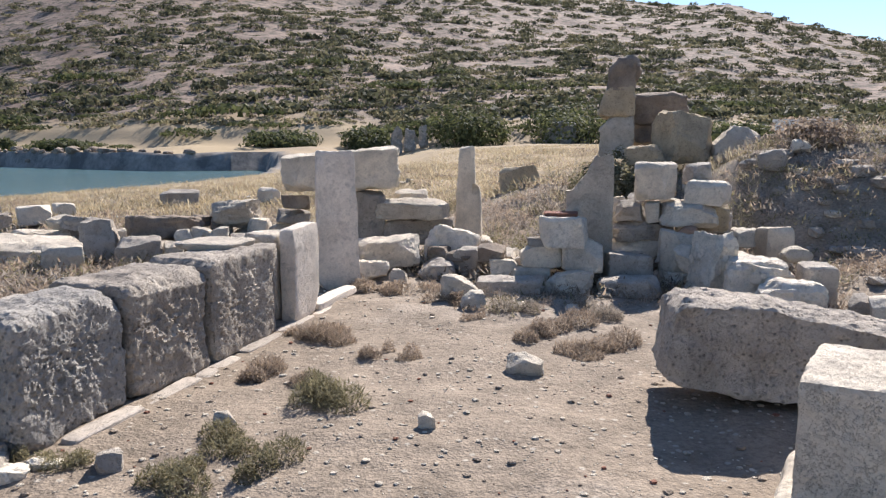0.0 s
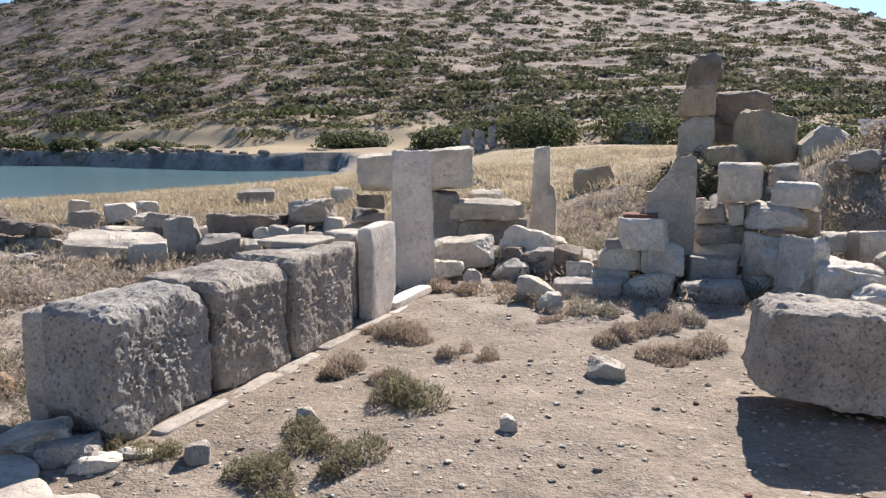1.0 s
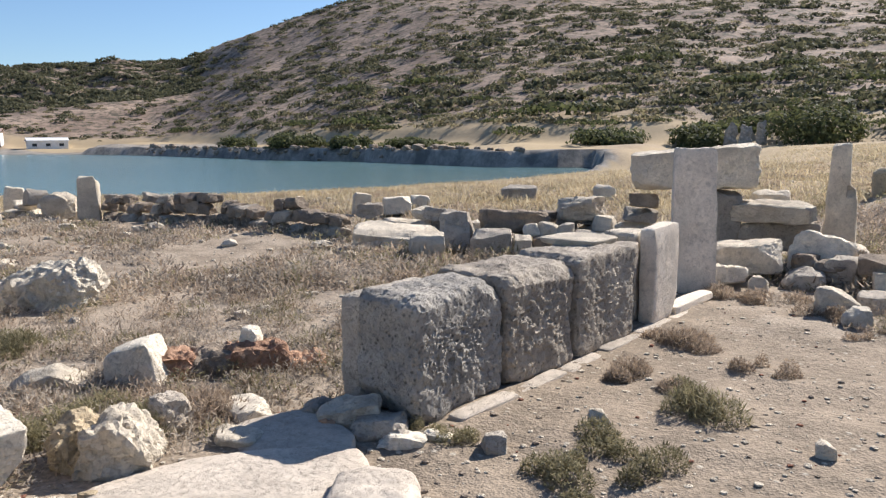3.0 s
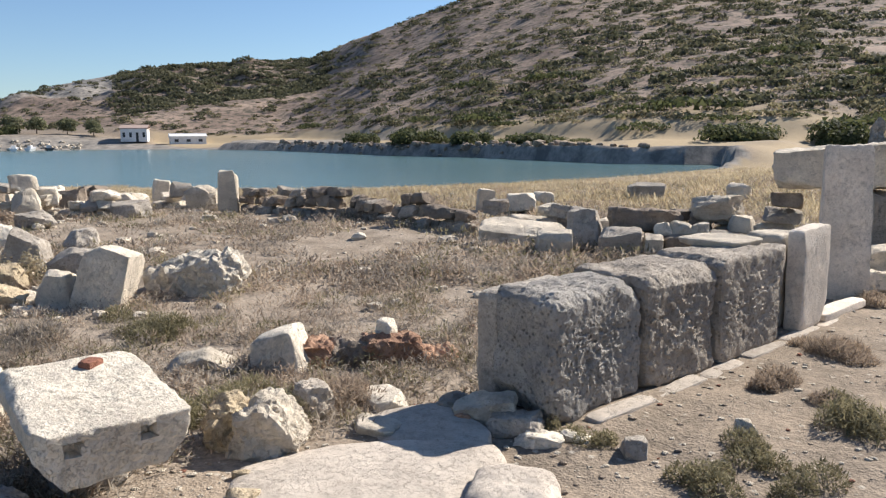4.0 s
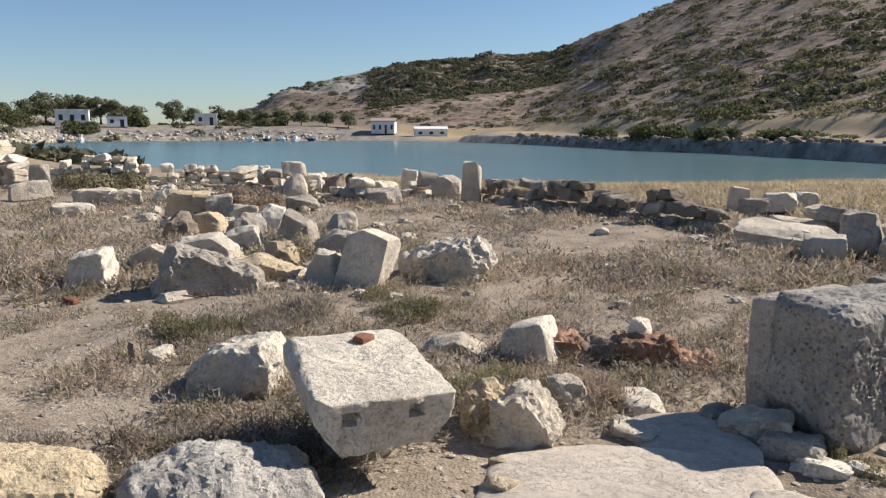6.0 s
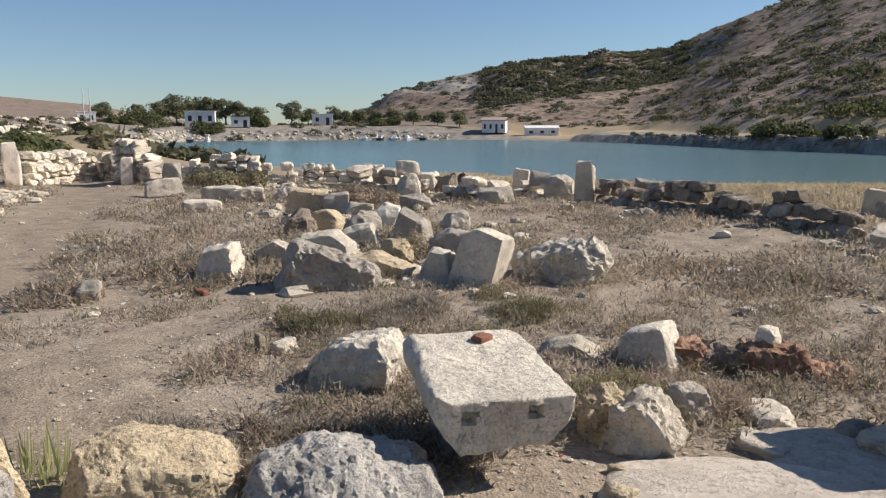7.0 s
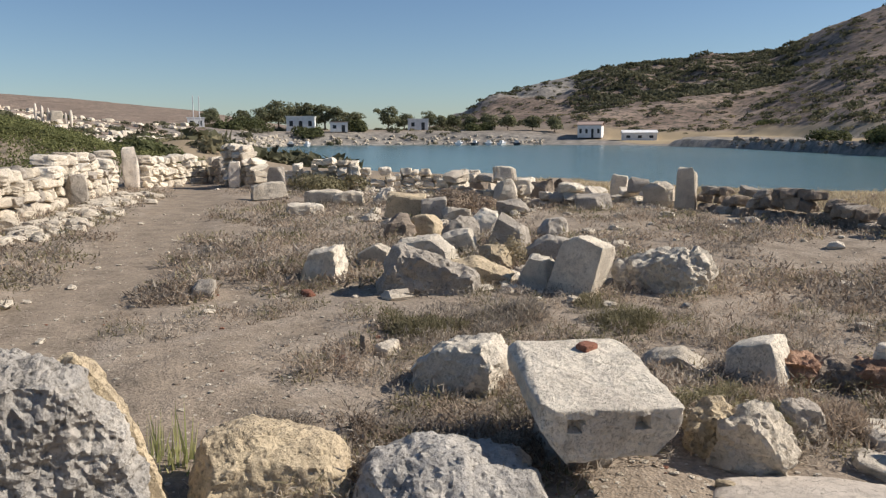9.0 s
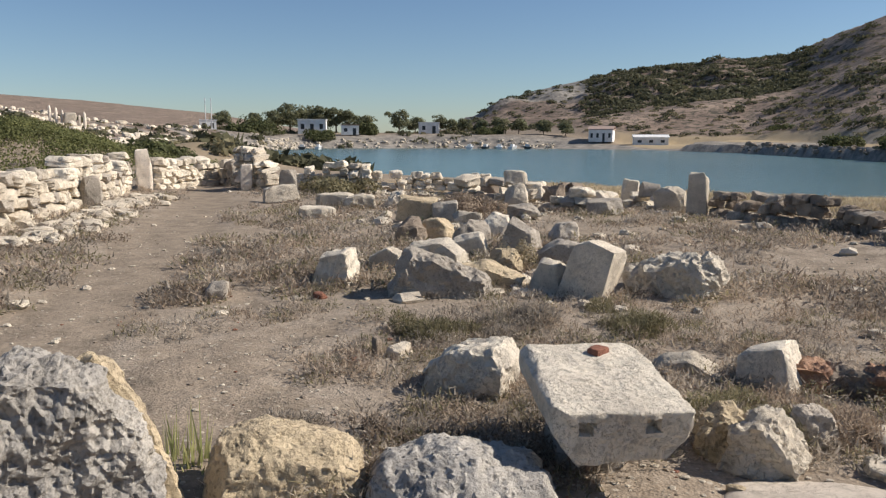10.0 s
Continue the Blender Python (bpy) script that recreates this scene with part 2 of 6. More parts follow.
def stone_mesh(name, size, material, seed, n=14, square=9.0, skew=0.08, cuts=0, rough=0.02, pitch=0.25, dents=(), taper=0.0, relief=0.0, chips=6, sharp=24, face=0):
    """A stone of width, depth and height size, its base at z = 0. square: how boxy; skew: how far its corners are pushed about;
    cuts: broken faces; rough: the unevenness in metres, at the length pitch; relief: coarse tooling on the sides;
    dents: sockets (axis, side, u, v, half width, depth)."""
    r = np.random.default_rng(seed)
    if cuts:
        square = max(square, 7.0)
    c, faces = cube_grid(n)
    raw = c.copy()
    c = c / (np.abs(c) ** square).sum(1, keepdims=True) ** (1 / square)
    corner = r.uniform(-skew, skew, (2, 2, 2, 3))
    t = (c + 1) / 2
    for i in (0, 1):
        for j in (0, 1):
            for k in (0, 1):
                w = (t[:, 0] if i else 1 - t[:, 0]) * (t[:, 1] if j else 1 - t[:, 1]) * (t[:, 2] if k else 1 - t[:, 2])
                c = c + w[:, None] * corner[i, j, k]
    for _ in range(cuts):
        way = r.normal(size=3)
        way[2] = abs(way[2]) * 0.9
        way /= np.linalg.norm(way)
        reach = (c @ way).max() * r.uniform(0.60, 0.84)
        over = np.maximum(c @ way - reach, 0)
        c = c - over[:, None] * way
    for _ in range(chips):
        way = r.choice([-1, 1], 3) * r.uniform(0.35, 1.0, 3)
        if r.random() < 0.6:
            way[r.integers(3)] *= 0.12
        way /= np.linalg.norm(way)
        reach = (c @ way).max() * r.uniform(0.86, 0.95)
        over = np.maximum(c @ way - reach, 0)
        c = c - over[:, None] * way * r.uniform(0.7, 1.0)
    if taper:
        c[:, :2] *= (1 - taper * (c[:, 2:3] + 1) / 2)
    half = np.array(size) / 2
    p = c * half
    out = p / (np.linalg.norm(p, axis=1, keepdims=True) + 1e-9)
    shift = Vector(r.uniform(-50, 50, 3))
    k1, k2 = 1 / pitch, 4.2 / pitch
    move = np.array([noise.noise(Vector(q) * k1 + shift) + 0.55 * noise.noise(Vector(q) * k2 + shift) - 0.45 * abs(noise.noise(Vector(q) * k2 * 2.1 + shift)) for q in p.tolist()])
    p = p + out * (move * rough)[:, None]
    if relief:
        side = np.clip(1.25 - np.abs(c[:, 2:3]), 0, 1)
        if face:
            side = side * np.clip(face * raw[:, 0:1] * 4 - 3, 0.12, 1)
        lump = np.array([noise.noise(Vector(q) * 19 + shift) + 0.8 * noise.noise(Vector(q) * 41 + shift) for q in p.tolist()])
        p = p - out * (np.abs(lump)[:, None] * relief * side)
    for axis, sign, u, v, hw, deep in dents:
        a, b = [i for i in range(3) if i != axis]
        on = (raw[:, axis] * sign > 0.99) & (np.abs(p[:, a] - u) < hw) & (np.abs(p[:, b] - v) < hw)
        p[on, axis] -= sign * deep
    p[:, 2] -= p[:, 2].min()
    return mesh_of(name, p, faces, material, True, sharp)


def ground_z(x, y):
    return float(height(np.array([x]), np.array([y]))[0])


def stone(name, label, category, x, y, size, material, seed, z=None, rz=0.0, tilt=(0.0, 0.0), sink=0.03, group="", **shape):
    """A stone of its own, lying on the ground or on what is z high."""
    me = stone_mesh(name, size, material, seed, **shape)
    ob = new(name, me)
    m = pose(0, 0, 0, tilt[0], tilt[1], rz)
    co = np.empty(len(me.vertices) * 3)
    me.vertices.foreach_get("co", co)
    low = (co.reshape(-1, 3) @ np.array(m.to_3x3()).T)[:, 2].min()
    level = ground_z(x, y) - sink if z is None else z
    ob.matrix_basis = Matrix.Translation((x, y, level - low)) @ m
    return tagged(ob, label, category, group)


def boulder(name, label, category, x, y, outline, depth, material, seed, rz, front=0.78, back=0.75, rough=0.02, pitch=0.2, grain=0.035, round_off=2, level=None, group=""):
    """A broken stone: its outline (across, up) swept through its depth, both ends drawn in, then worn and pitted."""
    r = np.random.default_rng(seed)
    o = np.array(outline, float)
    mid = (o[:, 0].min() + o[:, 0].max()) / 2
    bm = bmesh.new()
    rings = []
    for yy, k in ((-0.5, front), (-0.2, 1.0), (0.18, 0.95), (0.5, back)):
        jog = r.uniform(-0.025, 0.025, (len(o), 3))
        rings.append([bm.verts.new((mid + (u - mid) * (0.4 + 0.6 * k) + j[0], yy * depth + j[1], v * k + 0.5 * j[2])) for (u, v), j in zip(o, jog)])
    n = len(o)
    for a, b in zip(rings, rings[1:]):
        for i in range(n):
            bm.faces.new((a[i], a[(i + 1) % n], b[(i + 1) % n], b[i]))
    bm.faces.new(rings[0][::-1])
    bm.faces.new(rings[-1])
    bmesh.ops.recalc_face_normals(bm, faces=bm.faces[:])
    bmesh.ops.triangulate(bm, faces=bm.faces[:])
    for _ in range(6):
        long = [e for e in bm.edges if e.calc_length() > grain * 1.6]
        if not long:
            break
        bmesh.ops.subdivide_edges(bm, edges=long, cuts=1)
        bmesh.ops.triangulate(bm, faces=[f for f in bm.faces if len(f.verts) > 3])
    for _ in range(round_off):
        bmesh.ops.smooth_vert(bm, verts=bm.verts[:], factor=0.5, use_axis_x=True, use_axis_y=True, use_axis_z=True)
    bm.normal_update()
    shift = Vector(r.uniform(-50, 50, 3))
    k1, k2, k3 = 1 / pitch, 2.7 / pitch, 6.5 / pitch
    for v, d in [(v, noise.noise(v.co * k1 + shift) + 0.5 * noise.noise(v.co * k2 + shift) - 0.6 * abs(noise.noise(v.co * k2 * 1.4 - shift)) + 0.3 * noise.noise(v.co * k3 + shift)) for v in bm.verts]:
        v.co += v.normal * (d * rough)
    me = bpy.data.meshes.new(name)
    bm.to_mesh(me)
    bm.free()
    me.materials.append(material)
    me.polygons.foreach_set("use_smooth", np.ones(len(me.polygons), bool))
    me.set_sharp_from_angle(angle=radians(32))
    ob = new(name, me)
    ob.matrix_basis = pose(x, y, ground_z(x, y) - 0.02 if level is None else level, 0, 0, rz)
    return tagged(ob, label, category, group)


# ---- the lie of the land ----
BAY = np.array([(-18, 74), (-15.5, 66), (-18.5, 50), (-23, 37.5), (-30, 30), (-45, 26), (-57, 21), (-80, 18), (-110, 20), (-150, 28),
                (-185, 36), (-222, 55), (-216, 90), (-195, 119), (-165, 131), (-124, 122), (-113, 116), (-65, 91), (-54, 89), (-27, 72)], float)
WAY = np.array([(-3.0, -3.4), (-5.6, -1.5), (-7.7, -0.8), (-10.1, -0.2), (-14.9, 0.8), (-22.6, 2.3), (-27, 2.6)])


def line_distance(x, y, pts, closed=False):
    best = np.full(x.shape, 1e9)
    ends = np.roll(pts, -1, 0) if closed else pts[1:]
    for (ax, ay), (bx, by) in zip(pts if closed else pts[:-1], ends):
        dx, dy = bx - ax, by - ay
        u = np.clip(((x - ax) * dx + (y - ay) * dy) / (dx * dx + dy * dy), 0, 1)
        best = np.minimum(best, np.hypot(x - ax - u * dx, y - ay - u * dy))
    return best


def shore(x, y):
    """Metres from the water's edge, less than nothing on the water."""
    inside = np.zeros(x.shape, bool)
    for (ax, ay), (bx, by) in zip(BAY, np.roll(BAY, -1, 0)):
        inside ^= ((ay > y) != (by > y)) & (x < (bx - ax) * (y - ay) / (by - ay + 1e-12) + ax)
    d = line_distance(x, y, BAY, True)
    return np.where(inside, -d, d)


def ease(v, a, b):
    u = np.clip((v - a) / (b - a), 0, 1)
    return u * u * (3 - 2 * u)


def waves(x, y, scale, seed):
    """Cheap smooth unevenness between about -1 and 1."""
    r = np.random.default_rng(seed)
    out = np.zeros(x.shape)
    for k in range(9):
        a, f, ph = r.uniform(0, 6.28), r.uniform(0.6, 2.2) / scale, r.uniform(0, 6.28)
        out += np.sin((x * math.cos(a) + y * math.sin(a)) * f * 2 + ph + 1.3 * np.sin((x * math.sin(a) - y * math.cos(a)) * f + ph * 2))
    return out / 4.5


RIDGE_AZ = [-180, -60, -28.5, -23, -19.4, -15.7, -10.3, 0, 15, 25, 31.6, 35, 40, 42.5, 46, 53, 58.8, 62, 64.3, 66.5, 75, 83, 91, 96, 120, 180]
RIDGE_EL = [1.5, 4.5, 5.8, 7.5, 8.85, 9.0, 9.7, 11, 12, 11.2, 9.4, 8.15, 6.35, 5.2, 5.0, 4.6, 3.35, 2.5, 1.2, 0.3, 0.3, 1.7, 2.4, 2.7, 2.5, 1.5]
NEAR_N = [(-180, 300), (-60, 120), (-20, 85), (8, 88), (20, 96), (31, 118), (38, 150), (45, 215), (55, 240), (64, 290), (72, 500), (180, 500)]


def north_hill(x, y):
    az = np.degrees(np.arctan2(-(x + 0.6), y))
    r = np.hypot(x + 0.6, y)
    el = np.interp(az, RIDGE_AZ, RIDGE_EL)
    foot = np.interp(az, [a for a, _ in NEAR_N], [b for _, b in NEAR_N])
    top = np.interp(az, [-180, -70, -40, 38, 44, 64, 74, 180], [1500, 1500, 400, 380, 470, 470, 1500, 1500])
    u = np.clip((r - foot) / (top - foot), 0, 1)
    rise = np.tan(np.radians(el)) * top + 0.6
    z = rise * u * (0.8 + 0.2 * u)
    z += ease(u, 0.02, 0.3) * (1 - 0.75 * ease(u, 0.7, 1)) * (2.2 * waves(x, y, 38, 3) + 0.35 * waves(x, y, 11, 4))
    z += ease(az, 43, 48) * ease(az, 66, 63) * ease(u, 0.3, 0.6) * ease(u, 1.0, 0.9) * 4.0 * waves(x, y, 16, 6)
    over = np.clip((r - top) / 500, 0, 1)
    return np.where(r > top, rise * (1 - over), z), u, az, r


def height(x, y):
    d = shore(x, y)
    hill, u, az, r = north_hill(x, y)
    far_side = ease(y - 0.50 * np.abs(x + 20) , 60, 66) * (x > -150) * ease(x, -9, -15)
    quay = SEA - 0.8 + (2.5 + 0.15 * waves(x, y, 6, 9)) * ease(d, -0.5, 0.4) + 0.5 * ease(d, 2, 16)
    bank = SEA - 0.8 + 0.85 * ease(d, -3, 0.6) + 1.17 * np.clip(d / 26, 0, 1) ** 0.95
    z = bank * (1 - far_side) + quay * far_side
    z = z - 0.02
    z += 0.55 * ease(y, 14, 30) * ease(x, -14, 0) * ease(d, 4, 20)
    z += 0.85 * ease(np.hypot((x - 6.0) / 1.35, y - 14.5), 6.0, 2.0) + 0.45 * ease(x + 0.12 * y, 4.2, 8.0) * ease(y, -8, 6)
    z += 0.55 * ease(y + 0.2 * (x - 4), 9.0, 10.2) * ease(y, 13.2, 11.4) * ease(x, 3.3, 4.6)
    z += 0.13 * waves(x, y, 2.6, 15) * ease(y, 12.5, 15) * ease(y, 40, 25) * ease(x, -9, -3)
    z += 2.3 * np.exp(-(((x + 47) / 9) ** 2 + ((y + 6) / 7.5) ** 2)) + 1.9 * np.exp(-(((x + 66) / 7) ** 2 + ((y - 7) / 5) ** 2))
    z += 2.9 * ease(-x, 185, 215) * ease(d, 1, 15) + 0.5 * ease(-x, 120, 150) * ease(d, 1, 10) + 0.8 * ease(-x, 60, 110) * ease(d, 6, 25) * (y < 40)
    z += 6.0 * np.exp(-(((x + 185) / 55) ** 2 + ((y + 28) / 26) ** 2)) * ease(d, 2, 12)
    z += (hill + 0.4) * ease(u, 0.0, 0.03)
    near = ease(r, 60, 20)
    rough = 0.045 * waves(x, y, 1.6, 11) + 0.018 * waves(x, y, 0.45, 12) + 0.008 * waves(x, y, 0.17, 13)
    track = ease(line_distance(x, y, WAY), 1.1, 0.4)
    return z + near * (rough * (1 - 0.6 * track) - 0.05 * track) + (1 - near) * 0.12 * waves(x, y, 7, 14) * ease(d, 0, 6)


def scrub_cover(x, y):
    """How far dry dwarf scrub covers the ground, 0 to 1."""
    v = 0.5 + 0.45 * waves(x, y, 1.9, 21) + 0.3 * waves(x, y, 0.7, 22)
    v += 0.28
    v -= 1.3 * ease(line_distance(x, y, WAY), 0.75, 0.42)
    court = ease(x + 0.24 * (6 - y), -1.9, -1.5) * ease(y, 7.4, 6.2)
    v -= 0.85 * court
    v -= 0.6 * ease(np.hypot(x + 0.6, y), 3.6, 3.0)
    v -= 0.35 * ease(np.hypot(x + 5.6, y - 0.6), 2.2, 1.0) + 0.5 * ease(np.hypot(x + 2.7, y - 2.4), 1.2, 0.6)
    v -= 0.30 * ease(np.abs((y - 7.2) + 0.55 * (x + 5)), 1.2, 0.4) * ease(-x, 2, 4)
    # the term at (-4.35, 1.3) adds scrub to darken the socketed slab's shadow
    v += 0.6 * ease(np.hypot((x + 6.2) / 0.8, y - 3.3), 2.4, 1.2) + 0.5 * ease(np.hypot(x + 4.35, y - 1.3), 0.6, 0.3) + 0.4 * ease(np.hypot(x + 4.0, y - 3.3), 1.0, 0.5)
    return np.clip(v, 0, 1)


def build_ground():
    ring = [0.0]
    r = 0.5
    while r < 4200:
        ring.append(r)
        r *= 1.0135 if r < 40 else (1.012 if r < 480 else 1.06)
    ring, seg = np.array(ring[1:]), 640
    a = np.linspace(0, 2 * np.pi, seg, endpoint=False)
    x = (-0.6 + np.outer(ring, np.cos(a))).ravel()
    y = (0.0 + np.outer(ring, np.sin(a))).ravel()
    x, y = np.r_[x, -0.6], np.r_[y, 0.0]
    z = height(x, y)
    n = len(ring)
    i, j = np.meshgrid(np.arange(n - 1), np.arange(seg), indexing="ij")
    k = (j + 1) % seg
    quads = np.stack([i * seg + j, (i + 1) * seg + j, (i + 1) * seg + k, i * seg + k], -1).reshape(-1, 4)
    fan = [[n * seg, q, (q + 1) % seg] for q in range(seg)]
    me = mesh_of("ground", np.stack([x, y, z], -1), quads.tolist() + fan, EARTH)
    d = shore(x, y)
    _, u, az, r = north_hill(x, y)
    north = (y > 55 + 0.5 * np.abs(x + 20)) & (d > 0)
    slope = np.maximum(ease(u, 0.03, 0.08), ease(-x, 55, 80) * (y < 45) * (d > 3))
    straw = np.clip(ease(d, 0.8, 3) * ease(d, 30, 12) * (0.75 + 0.5 * waves(x, y, 3, 31)), 0, 1) * (y > 8) * (x > -40) * (~north)
    straw = np.maximum(straw, 0.85 * ease(y, 13, 18) * (x > -12) * (~north))
    straw = np.maximum(straw, ease(d, 1.0, 2.5) * north * (1 - slope) * (0.8 + 0.3 * waves(x, y, 9, 32)))
    straw = np.maximum(straw, north * ease(u, 0.16, 0.05) * (waves(x, y, 11, 34) > 0.05) * 0.9)
    straw = np.maximum(straw, 0.8 * np.exp(-(((x + 66) / 9) ** 2 + ((y - 7) / 7) ** 2)))
    litter = scrub_cover(x, y) * ease(r, 45, 25)
    crag = ((d > -1) & (d < 1.2) & (y > 62)) * 1.0
    crag = np.maximum(crag, ease(az, 52.5, 57) * ease(az, 66, 64) * ease(u, 0.45, 0.75))
    crag = np.maximum(crag, 0.9 * ease(d, 22, 8) * ((-x) > 90) * (y < 135))
    crag = np.maximum(crag, 0.75 * ((-x) > 70) * (y < 40) * (waves(x, y, 6, 33) > 0.1) * (r < 260))
    for key, v in (("litter", litter), ("straw", straw), ("slope", slope), ("crag", crag)):
        me.attributes.new(key, "FLOAT", "POINT").data.foreach_set("value", np.clip(v, 0, 1).astype(np.float32))
    return tagged(new("ground", me), "dry sandy earth with stubble, rising to a scrubby hillside", "ground", kind="structure")


build_ground()
gx, gy = np.meshgrid(np.linspace(-280, 5, 40), np.linspace(0, 150, 30), indexing="ij")
q = np.arange(40 * 30).reshape(40, 30)
sheet = np.stack([q[:-1, :-1], q[1:, :-1], q[1:, 1:], q[:-1, 1:]], -1).reshape(-1, 4)
tagged(new("water", mesh_of("water", np.stack([gx.ravel(), gy.ravel(), np.full(gx.size, SEA)], -1), sheet.tolist(), WATER)),
       "calm blue-green harbour water", "water", kind="structure")

# ---- the block wall beside the court ----
RZ = -13.9                 # the wall's line
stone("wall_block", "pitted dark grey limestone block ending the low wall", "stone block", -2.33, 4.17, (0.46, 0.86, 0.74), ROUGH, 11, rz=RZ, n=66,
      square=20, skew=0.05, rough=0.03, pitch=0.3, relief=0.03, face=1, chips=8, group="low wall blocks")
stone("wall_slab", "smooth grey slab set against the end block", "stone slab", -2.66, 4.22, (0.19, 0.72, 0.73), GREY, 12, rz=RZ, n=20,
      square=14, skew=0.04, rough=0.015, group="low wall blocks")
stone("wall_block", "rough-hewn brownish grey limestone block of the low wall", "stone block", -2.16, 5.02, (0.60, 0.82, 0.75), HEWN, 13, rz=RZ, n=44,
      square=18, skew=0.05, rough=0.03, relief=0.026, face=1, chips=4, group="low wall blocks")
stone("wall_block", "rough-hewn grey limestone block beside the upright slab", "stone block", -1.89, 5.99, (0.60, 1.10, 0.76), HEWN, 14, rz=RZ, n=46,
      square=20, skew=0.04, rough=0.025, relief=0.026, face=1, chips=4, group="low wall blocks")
stone("cap_slab", "thin pale flat slab lying on the wall block", "stone slab", -1.98, 6.25, (0.52, 0.46, 0.07), PALE, 15, z=0.72, rz=RZ, n=12, square=7, skew=0.12, rough=0.012)
stone("orthostat", "thin upright pale marble slab closing the wall", "stone slab", -1.40, 6.85, (0.15, 0.52, 0.86), MARBLE, 16, rz=RZ, n=18, square=18, skew=0.05, rough=0.012)
stone("orthostat_backing", "squared pale block behind the upright slab", "stone block", -1.67, 6.86, (0.36, 0.46, 0.80), PALE, 17, rz=RZ, n=16, square=12, skew=0.06, rough=0.015)
stone("door_pillar", "tall upright weathered marble door jamb", "pillar", -1.29, 8.36, (0.45, 0.30, 1.50), MARBLE, 18, rz=12, n=26, square=22, skew=0.07, rough=0.018, taper=0.08, sink=0.05)
stone("threshold", "narrow pale stone sill in the doorway", "sill", -1.22, 7.55, (0.16, 0.95, 0.08), MARBLE, 19, rz=RZ, n=14, square=9, skew=0.06, rough=0.012)
for k in range(6):
    u = 0.45 + 0.62 * k
    stone("footing_stone", "pale footing stone along the low wall", "stone", -2.10 + 0.24 * u, 3.72 + 0.97 * u, (0.13, 0.60, 0.10), PAVE, 30 + k, rz=RZ + 3 * (k % 3 - 1),
          n=10, square=9, skew=0.1, rough=0.012, sink=0.091, group="wall footing")

# ---- blocks at the court's other side ----
boulder("toppled_block", "large grey limestone block propped over its own shade", "stone block", 2.14, 4.55,
        [(-0.92, 0.20), (-0.86, 0.62), (-0.78, 0.67), (-0.35, 0.65), (0.38, 0.51), (0.72, 0.44), (0.66, 0.10), (-0.45, 0.10)], 0.62, HEWN, 41, -8, 0.96, 0.96, 0.028, 0.2, 0.022, 1, 0.0)
stone("prop_stone", "low shaded stone under the toppled block", "stone", 2.35, 4.45, (0.9, 0.45, 0.26), GREY, 42, rz=-24, n=10, square=5, skew=0.1, rough=0.03)
stone("marble_block", "squared pale marble block with a chipped edge", "stone block", 1.70, 3.06, (0.46, 0.62, 0.60), PALE, 43, rz=-33, z=0.05, n=30, square=40, skew=0.05, rough=0.014, chips=2)
stone("base_stone", "worn pale stone under the marble block", "stone", 1.62, 3.06, (0.5, 0.7, 0.20), PALE, 44, rz=-30, n=12, square=7, skew=0.1, rough=0.02)
stone("white_wall_stone", "jagged white limestone lump on the side wall", "stone", 2.62, 7.75, (0.44, 0.45, 0.66), WHITE, 45, rz=10, n=18, square=4, skew=0.2, cuts=4, rough=0.05, pitch=0.2)
stone("white_wall_stone", "split white limestone block on the side wall", "stone", 2.92, 7.45, (0.55, 0.5, 0.47), WHITE, 46, rz=-20, n=18, square=6, skew=0.14, cuts=2, rough=0.04, pitch=0.2)
stone("white_wall_stone", "slumped white limestone block on the side wall", "stone", 3.08, 6.95, (0.56, 0.42, 0.38), WHITE, 47, rz=-15, n=18, square=5, skew=0.15, cuts=3, rough=0.04)
stone("upright_stone", "squared pale stone standing on end", "stone", 3.72, 8.9, (0.34, 0.3, 0.55), PALE, 48, rz=10, n=12, square=12, skew=0.06, rough=0.015)
stone("dark_cube", "dark squared grey stone", "stone", 3.45, 7.25, (0.3, 0.36, 0.46), GREY, 49, rz=-10, n=12, square=10, skew=0.05, rough=0.02)

# ---- loose blocks beside the paving ----
slab = stone("socketed_slab", "thick tilted pale limestone slab with two square dowel sockets", "stone slab", -3.72, 1.90, (0.84, 0.62, 0.255), WHITE, 61, rz=-18, tilt=(0, 6), n=46, z=0.185,
      square=34, skew=0.04, rough=0.016, chips=3, dents=((0, 1, -0.17, 0.05, 0.032, 0.06), (0, 1, 0.13, 0.06, 0.032, 0.06)))
for v in slab.data.vertices:      # its under-edges are broken away
    low = max(0.0, min(1.0, (0.15 - v.co.z) / 0.15))
    limit = 0.315 - 0.13 * low - 0.02 * math.sin(v.co.x * 23) * low
    v.co.y = max(-limit, min(limit, v.co.y))
boulder("white_boulder", "jagged white limestone boulder", "boulder", -5.08, 1.89, [(-0.29, -0.05), (-0.28, 0.16), (-0.15, 0.30), (0.22, 0.37), (0.30, 0.26), (0.28, -0.05)], 0.46, WHITE, 62, 44, 0.92, 0.88, 0.032, 0.17, 0.02, 1)
split = thing("split_boulder", -3.50, 2.70, 0, 0, "split yellowish grey boulder", "boulder")
